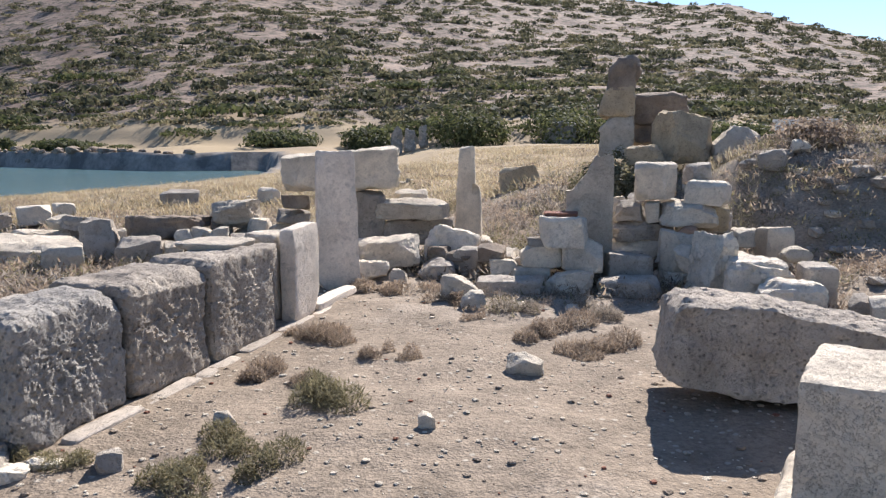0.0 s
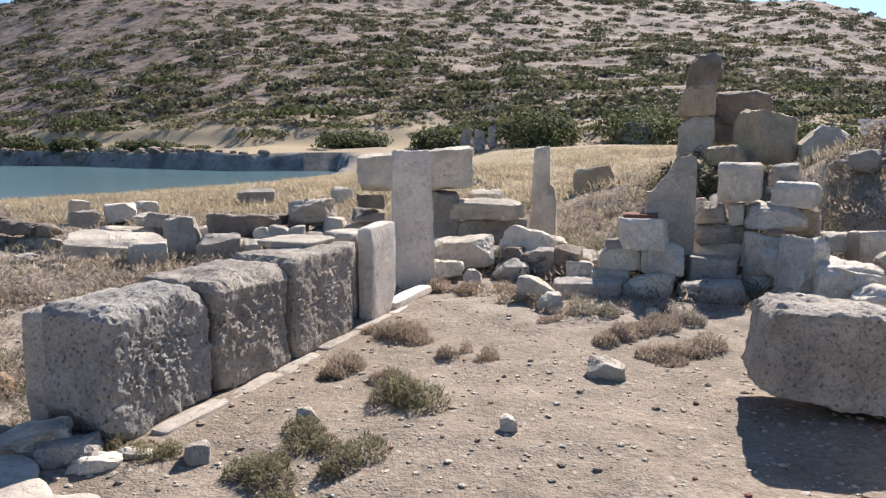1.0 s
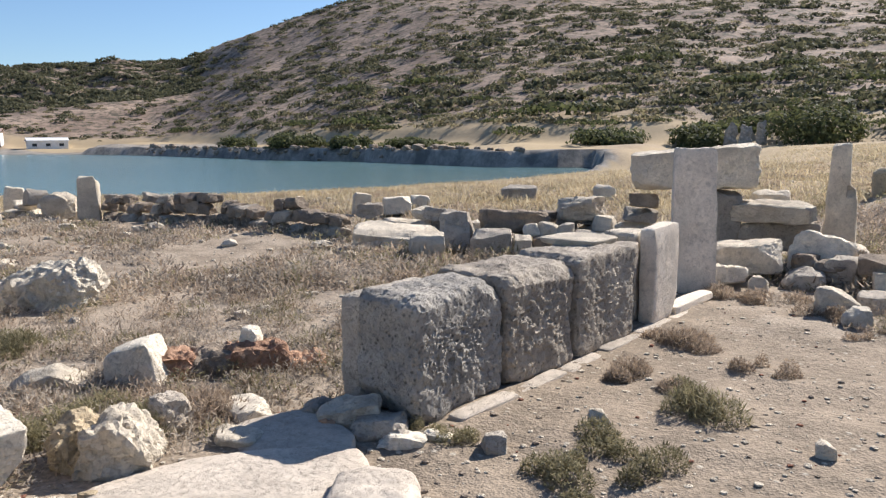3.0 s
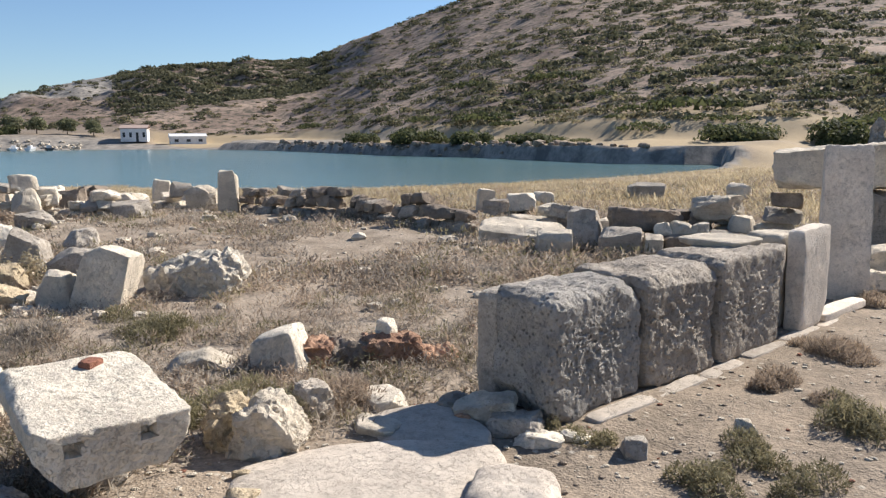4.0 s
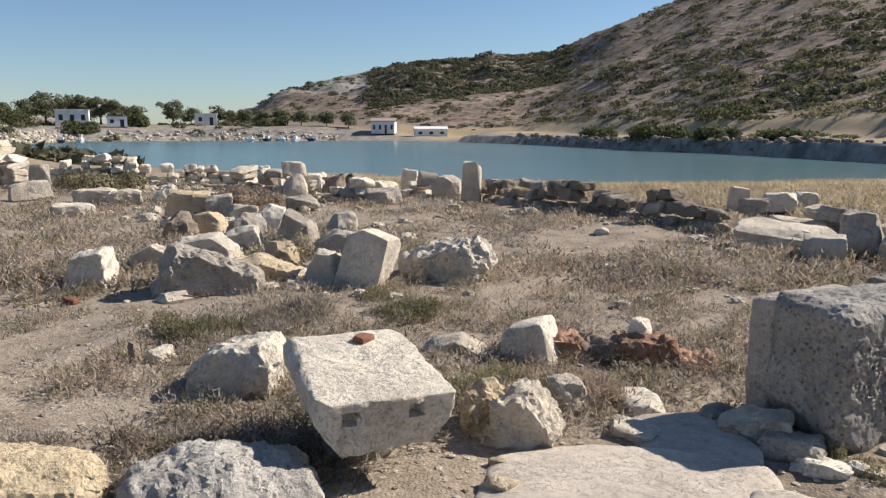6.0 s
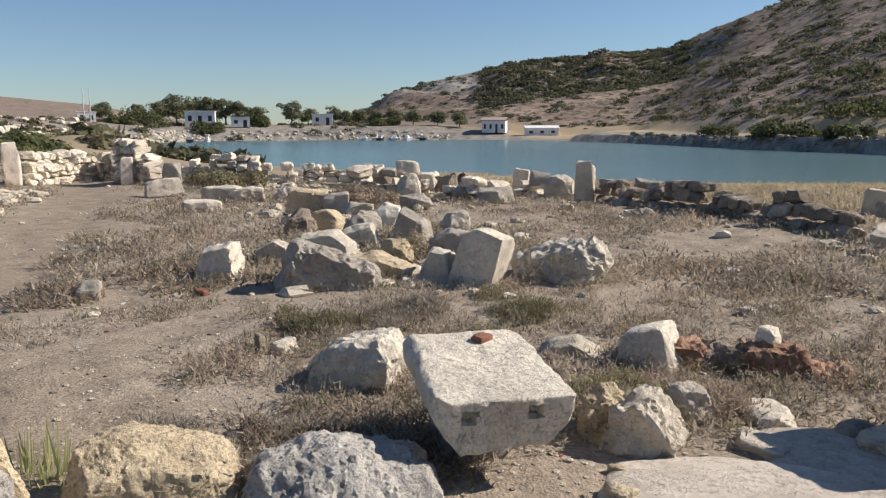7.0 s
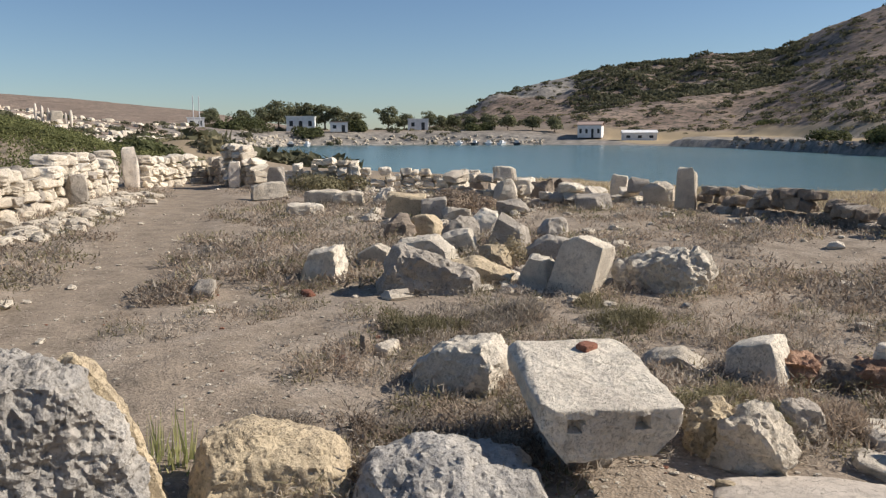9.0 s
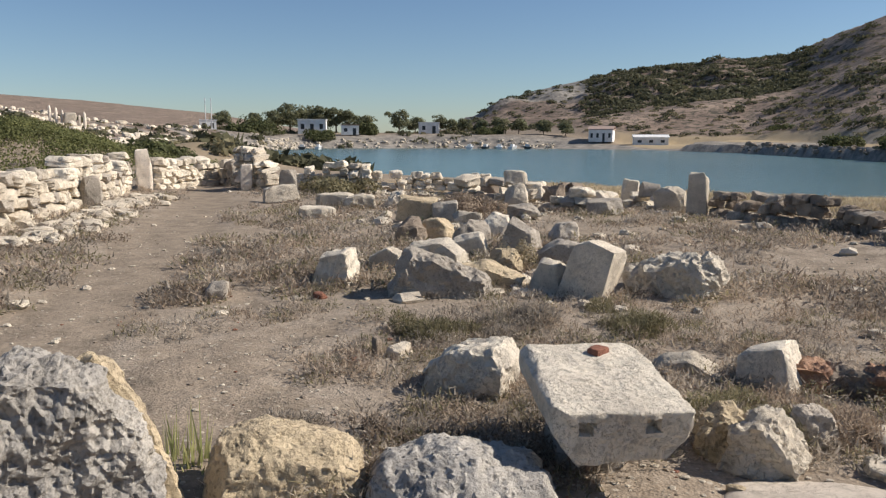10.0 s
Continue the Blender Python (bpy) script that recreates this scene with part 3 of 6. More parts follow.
for lobe in (boulder("tan_half", "", "", -3.62, 2.66, [(-0.15, -0.05), (-0.12, 0.22), (0.0, 0.27), (0.11, 0.22), (0.14, -0.06)], 0.34, TAN, 631, 46, 0.85, 0.8, 0.04, 0.1, 0.02, 1),
             boulder("grey_half", "", "", -3.42, 2.72, [(-0.20, -0.05), (-0.13, 0.27), (-0.03, 0.32), (0.07, 0.30), (0.19, 0.08), (0.20, -0.06)], 0.42, PALE, 632, 34, 0.85, 0.8, 0.04, 0.11, 0.02, 1)):
    lobe.matrix_basis = split.matrix_basis.inverted() @ lobe.matrix_basis
    lobe.parent = split
boulder("peaked_stone", "pointed white limestone fragment", "stone", -4.33, 3.78, [(-0.23, -0.05), (-0.20, 0.25), (0.05, 0.34), (0.16, 0.06), (0.18, -0.05)], 0.34, WHITE, 64, 26, 0.95, 0.9, 0.014, 0.2, 0.025, 1)
for u, w, h, mat, seed, label in ((-0.36, 0.30, 0.20, RED, 651, "reddish mortared masonry stump"), (-0.05, 0.40, 0.20, BROWN, 652, "brown stone in the ruined masonry"), (0.20, 0.46, 0.22, RED, 653, "reddish mortared masonry lump with a flat top"), (0.55, 0.30, 0.10, RED, 654, "low crumbling red masonry")):
    boulder("masonry_lump", label, "rubble", -3.98 + 0.72 * u, 4.22 + 0.69 * u, [(-w / 2, -0.05), (-w / 2, h * 0.8), (-w / 4, h), (w / 3, h * 0.95), (w / 2, h * 0.6), (w / 2, -0.05)], 0.32, mat, seed, 42, 0.85, 0.9, 0.045, 0.11, 0.025, 1, group="ruined masonry")
boulder("grey_fragment", "low grey limestone fragment", "stone", -4.76, 3.38, [(-0.33, -0.04), (-0.15, 0.13), (0.05, 0.18), (0.28, 0.03), (0.2, -0.05)], 0.32, PALE, 67, 48, 0.85, 0.8, 0.02, 0.2, 0.03)
boulder("front_boulder", "big pitted dark boulder with a sunlit yellow broken edge", "boulder", -3.94, -0.59, [(-0.36, 0.72), (-0.08, 0.85), (0.10, 0.83), (0.24, 0.77), (0.38, 0.56), (0.45, 0.34), (0.54, -0.05), (-0.42, -0.05)], 0.5, ROUGH, 68, 96, 0.92, 0.86, 0.042, 0.13, 0.013, 2)
# extra tan piece: the boulder's sunlit edge given as yellow stone
boulder("yellow_rind", "added yellow rind standing for the dark boulder's sunlit broken edge", "stone", -4.00, -0.585, [(0.12, 0.70), (0.24, 0.80), (0.31, 0.74), (0.42, 0.56), (0.495, 0.34), (0.60, -0.05), (0.2, -0.05)], 0.2, TAN, 96, 96, 0.98, 0.96, 0.02, 0.12, 0.02, 1)
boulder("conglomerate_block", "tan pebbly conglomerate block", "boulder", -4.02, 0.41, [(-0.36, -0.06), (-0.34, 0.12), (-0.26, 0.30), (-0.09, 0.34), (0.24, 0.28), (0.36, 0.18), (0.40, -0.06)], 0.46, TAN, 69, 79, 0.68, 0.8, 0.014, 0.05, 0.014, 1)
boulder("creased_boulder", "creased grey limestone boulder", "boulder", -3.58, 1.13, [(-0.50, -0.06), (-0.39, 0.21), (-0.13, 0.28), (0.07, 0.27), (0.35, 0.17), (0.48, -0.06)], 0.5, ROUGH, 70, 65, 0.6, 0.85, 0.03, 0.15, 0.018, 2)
stone("dark_stone", "small dark grey stone", "stone", -3.5, 3.15, (0.22, 0.2, 0.22), HEWN, 66, n=14, square=3.5, skew=0.2, cuts=3, rough=0.03)

# ---- rubble heap ----
for name, label, x, y, outline, depth, mat, seed, rz, front, rough in (
    ("heap_stone", "white angular stone at the heap's foot", -8.95, 2.08, [(-0.26, 0.02), (-0.13, 0.34), (0.17, 0.41), (0.23, 0.22), (0.20, -0.05), (-0.18, -0.05)], 0.42, WHITE, 81, 52, 0.92, 0.03),
    ("heap_stone", "pale squared stone in the rubble heap", -9.6, 2.83, [(-0.17, -0.05), (-0.14, 0.22), (0.13, 0.34), (0.28, 0.26), (0.24, -0.05)], 0.4, PALE, 82, 58, 0.95, 0.02),
    ("heap_stone", "broad grey pitted slab leaning in the heap", -7.93, 2.85, [(-0.52, -0.05), (-0.49, 0.1), (-0.30, 0.54), (-0.03, 0.48), (0.56, 0.22), (0.60, -0.05)], 0.45, GREY, 83, 62, 0.8, 0.045),
    ("heap_stone", "pale flat block in the rubble heap", -9.5, 3.51, [(-0.37, -0.05), (-0.37, 0.32), (-0.28, 0.42), (0.14, 0.48), (0.37, 0.32), (0.38, -0.05)], 0.5, WHITE, 84, 52, 0.9, 0.025),
    ("heap_stone", "yellowish low block in the rubble heap", -8.1, 3.47, [(-0.41, -0.05), (-0.32, 0.27), (0.06, 0.35), (0.46, 0.18), (0.38, -0.05)], 0.45, TAN, 85, 63, 0.8, 0.025),
    ("heap_stone", "dark pyramid-shaped stone on the heap", -10.0, 5.0, [(-0.33, -0.05), (-0.09, 0.55), (0.23, 0.38), (0.30, -0.05)], 0.42, GREY, 86, 44, 0.85, 0.02),
    ("heap_stone", "white pentagonal stone in the heap", -7.62, 4.06, [(-0.22, 0.10), (-0.07, 0.40), (0.13, 0.36), (0.16, 0.12), (0.12, -0.05), (-0.14, -0.05)], 0.36, WHITE, 87, 36, 0.92, 0.02),
    ("heap_stone", "shaded grey stone in the heap", -9.0, 4.98, [(-0.33, -0.05), (-0.28, 0.2), (0.03, 0.38), (0.35, 0.33), (0.28, -0.05)], 0.4, GREY, 88, 58, 0.9, 0.02),
    ("leaning_block", "large pale block leaning on one edge", -7.25, 4.35, [(-0.38, -0.05), (-0.12, 0.60), (0.02, 0.65), (0.30, 0.54), (0.12, -0.06)], 0.48, PALE, 89, 36, 0.99, 0.014),
    ("honeycombed_stone", "long white honeycombed limestone lump", -6.95, 5.2, [(-0.58, -0.05), (-0.53, 0.26), (-0.25, 0.38), (0.1, 0.46), (0.3, 0.46), (0.46, 0.33), (0.47, 0.12), (0.31, -0.05)], 0.6, WHITE, 90, 30, 0.7, 0.07),
):
    boulder(name, label, "boulder", x, y, outline, depth, mat, seed, rz, front, 0.85, rough, 0.16, 0.03, 1, group="rubble heap")

stone("slab_prop", "low dark stone propping the socketed slab", "stone", -3.85, 1.93, (0.45, 0.35, 0.20), GREY, 99, rz=-18, n=8, square=4, skew=0.2, cuts=4, rough=0.03)
stone("flat_fragment", "flat white slab fragment sunk in the earth", "stone slab", -3.28, 3.55, (0.36, 0.26, 0.10), WHITE, 98, rz=-30, n=12, square=6, skew=0.2, cuts=2, rough=0.02)
stone("flat_fragment", "flat pale slab fragment sunk in the earth", "stone slab", -3.05, 3.15, (0.30, 0.22, 0.08), PALE, 97, rz=10, n=12, square=6, skew=0.2, cuts=2, rough=0.02)

# ---- stones of the broken walls, the mound and the field ----
stone("lintel_block", "long pale squared block lying across the rubble", "stone", -1.49, 10.32, (1.59, 0.50, 0.55), PALE, 200, z=0.91, rz=11, n=20, square=17.7, skew=0.12, cuts=1, chips=9, rough=0.050)
stone("upright_block", "grey upright block under the lintel", "stone", -1.21, 10.41, (0.44, 0.40, 0.76), GREY, 201, z=0.15, rz=14, tilt=(2, 4), n=20, square=19.5, skew=0.12, cuts=1, chips=9, rough=0.021)
stone("flat_block", "flat weathered slab in the rubble wall", "stone", -0.59, 10.40, (0.93, 0.50, 0.24), PALE, 202, z=0.52, rz=-8, tilt=(4, 1), n=20, square=15.2, skew=0.12, cuts=1, chips=9, rough=0.045)
stone("low_block", "grey squared block under the flat slab", "stone", -0.58, 10.56, (0.99, 0.40, 0.37), GREY, 203, z=0.13, rz=13, tilt=(-0, -3), n=20, square=12.0, skew=0.12, cuts=1, chips=9, rough=0.048)
stone("top_stone", "small white stone on the rubble wall", "stone", -0.61, 10.91, (0.48, 0.30, 0.20), WHITE, 204, z=0.70, rz=4, tilt=(2, -1), n=14, square=4.2, skew=0.15, cuts=5, rough=0.035)
stone("wall_stone", "brownish rubble stone under the lintel", "stone", -2.14, 10.31, (0.37, 0.30, 0.22), BROWN, 205, z=0.66, rz=4, tilt=(-3, 3), n=14, square=4.8, skew=0.15, cuts=8, rough=0.027)
stone("wall_stone", "grey rubble stone under the lintel", "stone", -2.23, 10.40, (0.48, 0.30, 0.20), GREY, 206, z=0.46, rz=3, tilt=(-4, 5), n=14, square=4.3, skew=0.15, cuts=6, rough=0.034)
stone("wall_stone", "pale rubble stone under the lintel", "stone", -2.28, 10.49, (0.54, 0.30, 0.25), PALE, 207, z=0.21, rz=0, tilt=(4, -2), n=14, square=4.6, skew=0.15, cuts=6, rough=0.039)
stone("bench_block", "long pale squared block on the ground", "stone", -0.79, 9.26, (0.77, 0.42, 0.34), PALE, 208, z=0.03, rz=16, tilt=(2, -3), n=20, square=15.9, skew=0.12, cuts=1, chips=9, rough=0.037)
stone("flat_stone", "low rounded pale stone", "stone", -1.03, 8.72, (0.57, 0.35, 0.20), PALE, 209, rz=17, tilt=(-2, -1), n=14, square=4.4, skew=0.15, cuts=8, rough=0.041)
stone("small_stone", "small pale stone by the wall", "stone", -0.65, 8.57, (0.19, 0.20, 0.19), PALE, 210, rz=-4, tilt=(-2, 3), n=10, square=3.5, skew=0.15, cuts=5, rough=0.014)
stone("tilted_block", "white block with a slanting broken face", "stone", -0.01, 9.62, (0.71, 0.50, 0.43), WHITE, 211, z=0.03, rz=2, tilt=(-4, -1), n=20, square=4.3, skew=0.15, cuts=7, rough=0.050)
stone("rubble_stone", "rounded grey rubble stone", "stone", -0.22, 8.93, (0.42, 0.30, 0.27), GREY, 212, rz=-3, tilt=(-0, 2), n=14, square=4.5, skew=0.15, cuts=6, rough=0.030)
stone("rubble_stone", "grey stone in the rubble wall", "stone", 0.15, 9.13, (0.29, 0.30, 0.29), GREY, 213, z=-0.00, rz=-12, tilt=(4, -1), n=10, square=5.0, skew=0.15, cuts=5, rough=0.021)
stone("rubble_stone", "pale stone lying before the rubble wall", "stone", 0.04, 7.61, (0.36, 0.30, 0.26), PALE, 214, rz=-3, tilt=(-1, 1), n=14, square=4.2, skew=0.15, cuts=8, rough=0.026)
stone("rubble_stone", "small white stone in the scrub", "stone", 0.18, 7.16, (0.25, 0.25, 0.19), WHITE, 215, rz=-13, tilt=(1, 5), n=14, square=3.3, skew=0.15, cuts=6, rough=0.018)
stone("rubble_stone", "brownish squared stone of the broken wall", "stone", 0.42, 8.62, (0.30, 0.30, 0.18), BROWN, 216, z=0.23, rz=-12, tilt=(3, -0), n=14, square=13.2, skew=0.12, cuts=1, chips=9, rough=0.015)
stone("rubble_stone", "pale squared stone of the broken wall", "stone", 0.54, 8.41, (0.29, 0.30, 0.22), PALE, 217, z=0.05, rz=-3, tilt=(-2, -0), n=14, square=19.0, skew=0.12, cuts=1, chips=9, rough=0.014)
stone("rubble_stone", "pale layered stone of the broken wall", "stone", 0.96, 8.41, (0.45, 0.35, 0.26), PALE, 218, z=0.19, rz=-4, tilt=(-1, -2), n=14, square=18.0, skew=0.12, cuts=1, chips=9, rough=0.022)
stone("rubble_stone", "flat pale stone of the broken wall", "stone", 0.85, 8.32, (0.41, 0.35, 0.15), PALE, 219, z=0.06, rz=-7, tilt=(-3, 0), n=14, square=19.8, skew=0.12, cuts=1, chips=9, rough=0.020)
stone("rubble_stone", "large pale squared stone of the broken wall", "stone", 1.38, 8.27, (0.43, 0.40, 0.35), PALE, 220, z=0.16, rz=-13, tilt=(-2, 2), n=14, square=12.3, skew=0.12, cuts=1, chips=9, rough=0.021)
stone("rubble_stone", "pale bottom stone of the broken wall", "stone", 1.18, 7.96, (0.54, 0.35, 0.25), PALE, 221, rz=-18, tilt=(-3, -4), n=14, square=4.4, skew=0.15, cuts=7, rough=0.039)
stone("rubble_stone", "grey bottom course stone of the broken wall", "stone", 0.58, 7.94, (0.70, 0.30, 0.18), GREY, 222, rz=-13, tilt=(5, -3), n=20, square=17.2, skew=0.12, cuts=1, chips=9, rough=0.034)
stone("tile_block", "white squared block topped by a clay tile", "stone", 1.19, 8.30, (0.50, 0.40, 0.34), WHITE, 223, z=0.43, rz=-19, n=14, square=19.9, skew=0.12, cuts=1, chips=9, rough=0.024)
stone("rubble_stone", "thin grey levelling stone", "stone", 1.02, 8.40, (0.41, 0.35, 0.10), GREY, 224, z=0.42, rz=-6, tilt=(-3, 1), n=14, square=14.7, skew=0.12, cuts=1, chips=9, rough=0.020)
stone("drum_stone", "squat brown upright stone in the grass", "stone", 1.33, 15.21, (0.78, 0.60, 0.81), TAN, 225, z=0.21, rz=3, tilt=(-1, -4), n=14, square=15.1, skew=0.12, cuts=1, chips=9, rough=0.038)
stone("field_stone", "pale stone in the grass", "stone", 1.94, 15.56, (0.43, 0.40, 0.37), PALE, 226, z=0.32, rz=3, tilt=(-2, -3), n=10, square=3.3, skew=0.15, cuts=8, rough=0.031)
stone("dark_block", "dark grey squared block", "stone", 1.91, 8.34, (0.50, 0.35, 0.27), GREY, 227, z=0.06, rz=-1, tilt=(-4, 4), n=14, square=16.1, skew=0.12, cuts=1, chips=9, rough=0.024)
stone("low_stone", "low grey footing stone", "stone", 1.81, 7.87, (0.63, 0.35, 0.19), GREY, 228, rz=-15, tilt=(-1, -4), n=20, square=12.5, skew=0.12, cuts=1, chips=9, rough=0.030)
stone("cube_block", "pale cubic block on the stacked wall", "stone", 2.31, 8.89, (0.47, 0.42, 0.44), PALE, 229, z=0.89, rz=-16, tilt=(4, 1), n=14, square=12.3, skew=0.12, cuts=1, chips=9, rough=0.023)
stone("stack_stone", "rounded grey stone in the stacked wall", "stone", 2.06, 8.92, (0.40, 0.35, 0.26), GREY, 230, z=0.64, rz=-21, tilt=(2, -2), n=14, square=4.1, skew=0.15, cuts=8, rough=0.029)
stone("stack_stone", "narrow pale stone in the stacked wall", "stone", 2.30, 8.84, (0.16, 0.30, 0.23), PALE, 231, z=0.64, rz=-20, tilt=(4, -4), n=10, square=15.2, skew=0.12, cuts=1, chips=9, rough=0.008)
stone("stack_stone", "grey stone in the stacked wall", "stone", 2.17, 8.89, (0.62, 0.35, 0.24), GREY, 232, z=0.41, rz=-6, tilt=(1, -0), n=20, square=4.2, skew=0.15, cuts=6, rough=0.045)
stone("stack_stone", "layered pale stone in the stacked wall", "stone", 2.11, 8.91, (0.60, 0.35, 0.20), PALE, 233, z=0.22, rz=-17, tilt=(-2, 3), n=14, square=11.8, skew=0.12, cuts=1, chips=9, rough=0.029)
stone("stack_stone", "tall pale footing block of the stacked wall", "stone", 2.44, 8.41, (0.41, 0.35, 0.59), PALE, 234, rz=-7, tilt=(3, 3), n=20, square=14.3, skew=0.12, cuts=1, chips=9, rough=0.020)
stone("stack_stone", "white rounded block in the stacked wall", "stone", 2.63, 8.69, (0.59, 0.40, 0.28), WHITE, 235, z=0.60, rz=-12, tilt=(-1, 2), n=14, square=4.4, skew=0.15, cuts=7, rough=0.042)
stone("stack_stone", "grey stone crowning the stacked wall", "stone", 2.86, 9.12, (0.34, 0.35, 0.28), GREY, 236, z=1.03, rz=-23, tilt=(5, -2), n=14, square=4.1, skew=0.15, cuts=7, rough=0.024)
stone("stack_stone", "white squared stone on the stacked wall", "stone", 2.86, 8.70, (0.47, 0.35, 0.26), WHITE, 237, z=0.85, rz=-26, tilt=(-0, 3), n=14, square=18.7, skew=0.12, cuts=1, chips=9, rough=0.023)
stone("stack_stone", "reddish brown stone in the stacked wall", "stone", 2.52, 8.47, (0.29, 0.30, 0.26), RED, 238, z=0.37, rz=-21, tilt=(3, 1), n=10, square=3.7, skew=0.15, cuts=7, rough=0.021)
stone("stack_stone", "tan stone in the stacked wall", "stone", 2.95, 8.86, (0.39, 0.30, 0.30), TAN, 239, z=0.54, rz=-11, tilt=(1, 2), n=14, square=14.1, skew=0.12, cuts=1, chips=9, rough=0.019)
stone("side_stone", "white flat stone behind the side wall", "stone", 3.45, 9.15, (0.36, 0.40, 0.20), WHITE, 240, z=0.32, rz=-13, tilt=(4, 2), n=14, square=3.8, skew=0.15, cuts=6, rough=0.026)
stone("side_stone", "pale rounded stone behind the side wall", "stone", 3.73, 8.34, (0.31, 0.30, 0.19), PALE, 241, z=0.23, rz=-13, tilt=(-4, 5), n=10, square=4.9, skew=0.15, cuts=9, rough=0.022)
boulder("tower_stone", "lower stone of the standing pier", "stone", 2.95, 13.94, [(-0.32, 1.30), (-0.31, 1.82), (-0.12, 2.06), (0.24, 2.05), (0.26, 1.30)], 0.55, PALE, 242, -12, 0.97, 0.97, 0.05, 0.3, 0.06, 1, 0.0)
boulder("tower_stone", "middle stone of the standing pier", "stone", 2.95, 13.94, [(-0.38, 2.02), (-0.33, 2.28), (-0.22, 2.54), (0.24, 2.54), (0.27, 2.02)], 0.55, TAN, 243, -12, 0.98, 0.98, 0.05, 0.3, 0.06, 1, 0.0)
boulder("tower_stone", "dark weathered top stone of the standing pier", "stone", 2.95, 13.92, [(-0.24, 2.50), (-0.21, 2.80), (-0.02, 3.05), (0.25, 3.08), (0.37, 2.88), (0.28, 2.70), (0.29, 2.50)], 0.5, BROWN, 244, -12, 0.97, 0.97, 0.05, 0.3, 0.06, 1, 0.0)
stone("pier_block", "dark block leaning on the standing pier", "stone", 3.78, 14.38, (0.99, 0.60, 0.54), BROWN, 245, z=1.84, rz=-6, tilt=(5, -3), n=14, square=13.4, skew=0.12, cuts=1, chips=9, rough=0.048)
stone("footing_block", "dark footing block under the leaning block", "stone", 3.67, 14.41, (0.75, 0.60, 0.45), BROWN, 246, z=1.43, rz=-12, tilt=(-3, 3), n=14, square=16.6, skew=0.12, cuts=1, chips=9, rough=0.036)
stone("round_boulder", "big rounded tan boulder on the mound", "stone", 3.87, 13.25, (0.98, 0.90, 0.87), TAN, 247, z=1.15, rz=-24, tilt=(5, -3), n=20, square=4.5, skew=0.15, cuts=8, rough=0.050)
stone("mound_block", "pale grey block on the mound", "stone", 4.71, 12.99, (0.84, 0.70, 0.66), PALE, 248, z=1.12, rz=-11, tilt=(-0, 0), n=14, square=3.4, skew=0.15, cuts=6, rough=0.050)
stone("mound_block", "tan-brown squared block on the mound", "stone", 5.43, 12.49, (0.91, 0.70, 0.71), BROWN, 249, z=0.93, rz=-26, tilt=(2, -4), n=14, square=14.2, skew=0.12, cuts=1, chips=9, rough=0.044)
stone("mound_stone", "tan stone below the boulder", "stone", 3.18, 12.84, (0.60, 0.50, 0.37), TAN, 250, z=1.12, rz=-21, tilt=(-5, -1), n=14, square=4.5, skew=0.15, cuts=7, rough=0.043)
stone("slope_stone", "dark stone on the rubble slope", "stone", 4.44, 10.81, (0.37, 0.40, 0.30), GREY, 251, rz=-28, tilt=(2, 0), n=10, square=3.9, skew=0.15, cuts=5, rough=0.027)
stone("slope_stone", "white stone on the rubble slope", "stone", 4.95, 11.08, (0.30, 0.30, 0.19), WHITE, 252, rz=-13, tilt=(-4, 0), n=10, square=4.2, skew=0.15, cuts=7, rough=0.021)
stone("slope_stone", "dark rounded stone by the path's edge", "stone", 3.64, 6.70, (0.26, 0.35, 0.27), GREY, 253, rz=-32, tilt=(3, -1), n=14, square=4.2, skew=0.15, cuts=7, rough=0.019)
stone("slope_stone", "white squared stone by the path's edge", "stone", 3.70, 6.46, (0.26, 0.30, 0.19), WHITE, 254, z=0.06, rz=-22, tilt=(-1, -4), n=14, square=16.8, skew=0.12, cuts=1, chips=9, rough=0.012)
stone("cap_block", "pale block capping the rubble wall", "stone", -3.13, 10.99, (0.73, 0.50, 0.36), PALE, 255, z=0.39, rz=18, tilt=(5, 1), n=14, square=4.2, skew=0.15, cuts=6, rough=0.050)
stone("wall_block", "rounded grey block of the rubble wall", "stone", -4.69, 10.07, (0.53, 0.45, 0.57), GREY, 256, rz=21, tilt=(-1, -2), n=14, square=4.8, skew=0.15, cuts=5, rough=0.038)
stone("wall_block", "long dark block of the rubble wall", "stone", -4.00, 10.44, (0.99, 0.40, 0.32), BROWN, 257, z=0.23, rz=31, tilt=(-2, 4), n=20, square=15.9, skew=0.12, cuts=1, chips=9, rough=0.048)
stone("wall_block", "grey squared block of the rubble wall", "stone", -4.11, 9.82, (0.56, 0.40, 0.35), GREY, 258, rz=24, tilt=(5, -0), n=14, square=14.9, skew=0.12, cuts=1, chips=9, rough=0.027)
stone("wall_block", "pale tilted block of the rubble wall", "stone", -3.68, 9.93, (0.37, 0.35, 0.35), PALE, 259, rz=20, tilt=(5, 4), n=14, square=4.5, skew=0.15, cuts=8, rough=0.026)
stone("wall_block", "brownish squared block of the rubble wall", "stone", -3.34, 10.23, (0.57, 0.40, 0.31), BROWN, 260, rz=20, tilt=(5, -0), n=14, square=13.3, skew=0.12, cuts=1, chips=9, rough=0.027)
stone("wall_block", "small white wedge in the rubble wall", "stone", -3.65, 10.21, (0.23, 0.30, 0.19), WHITE, 261, z=0.25, rz=18, tilt=(-0, -2), n=10, square=3.8, skew=0.15, cuts=7, rough=0.017)
stone("wall_block", "small pale stone in the rubble wall", "stone", -3.40, 10.29, (0.31, 0.30, 0.21), PALE, 262, z=0.25, rz=18, tilt=(5, -3), n=10, square=3.4, skew=0.15, cuts=9, rough=0.022)
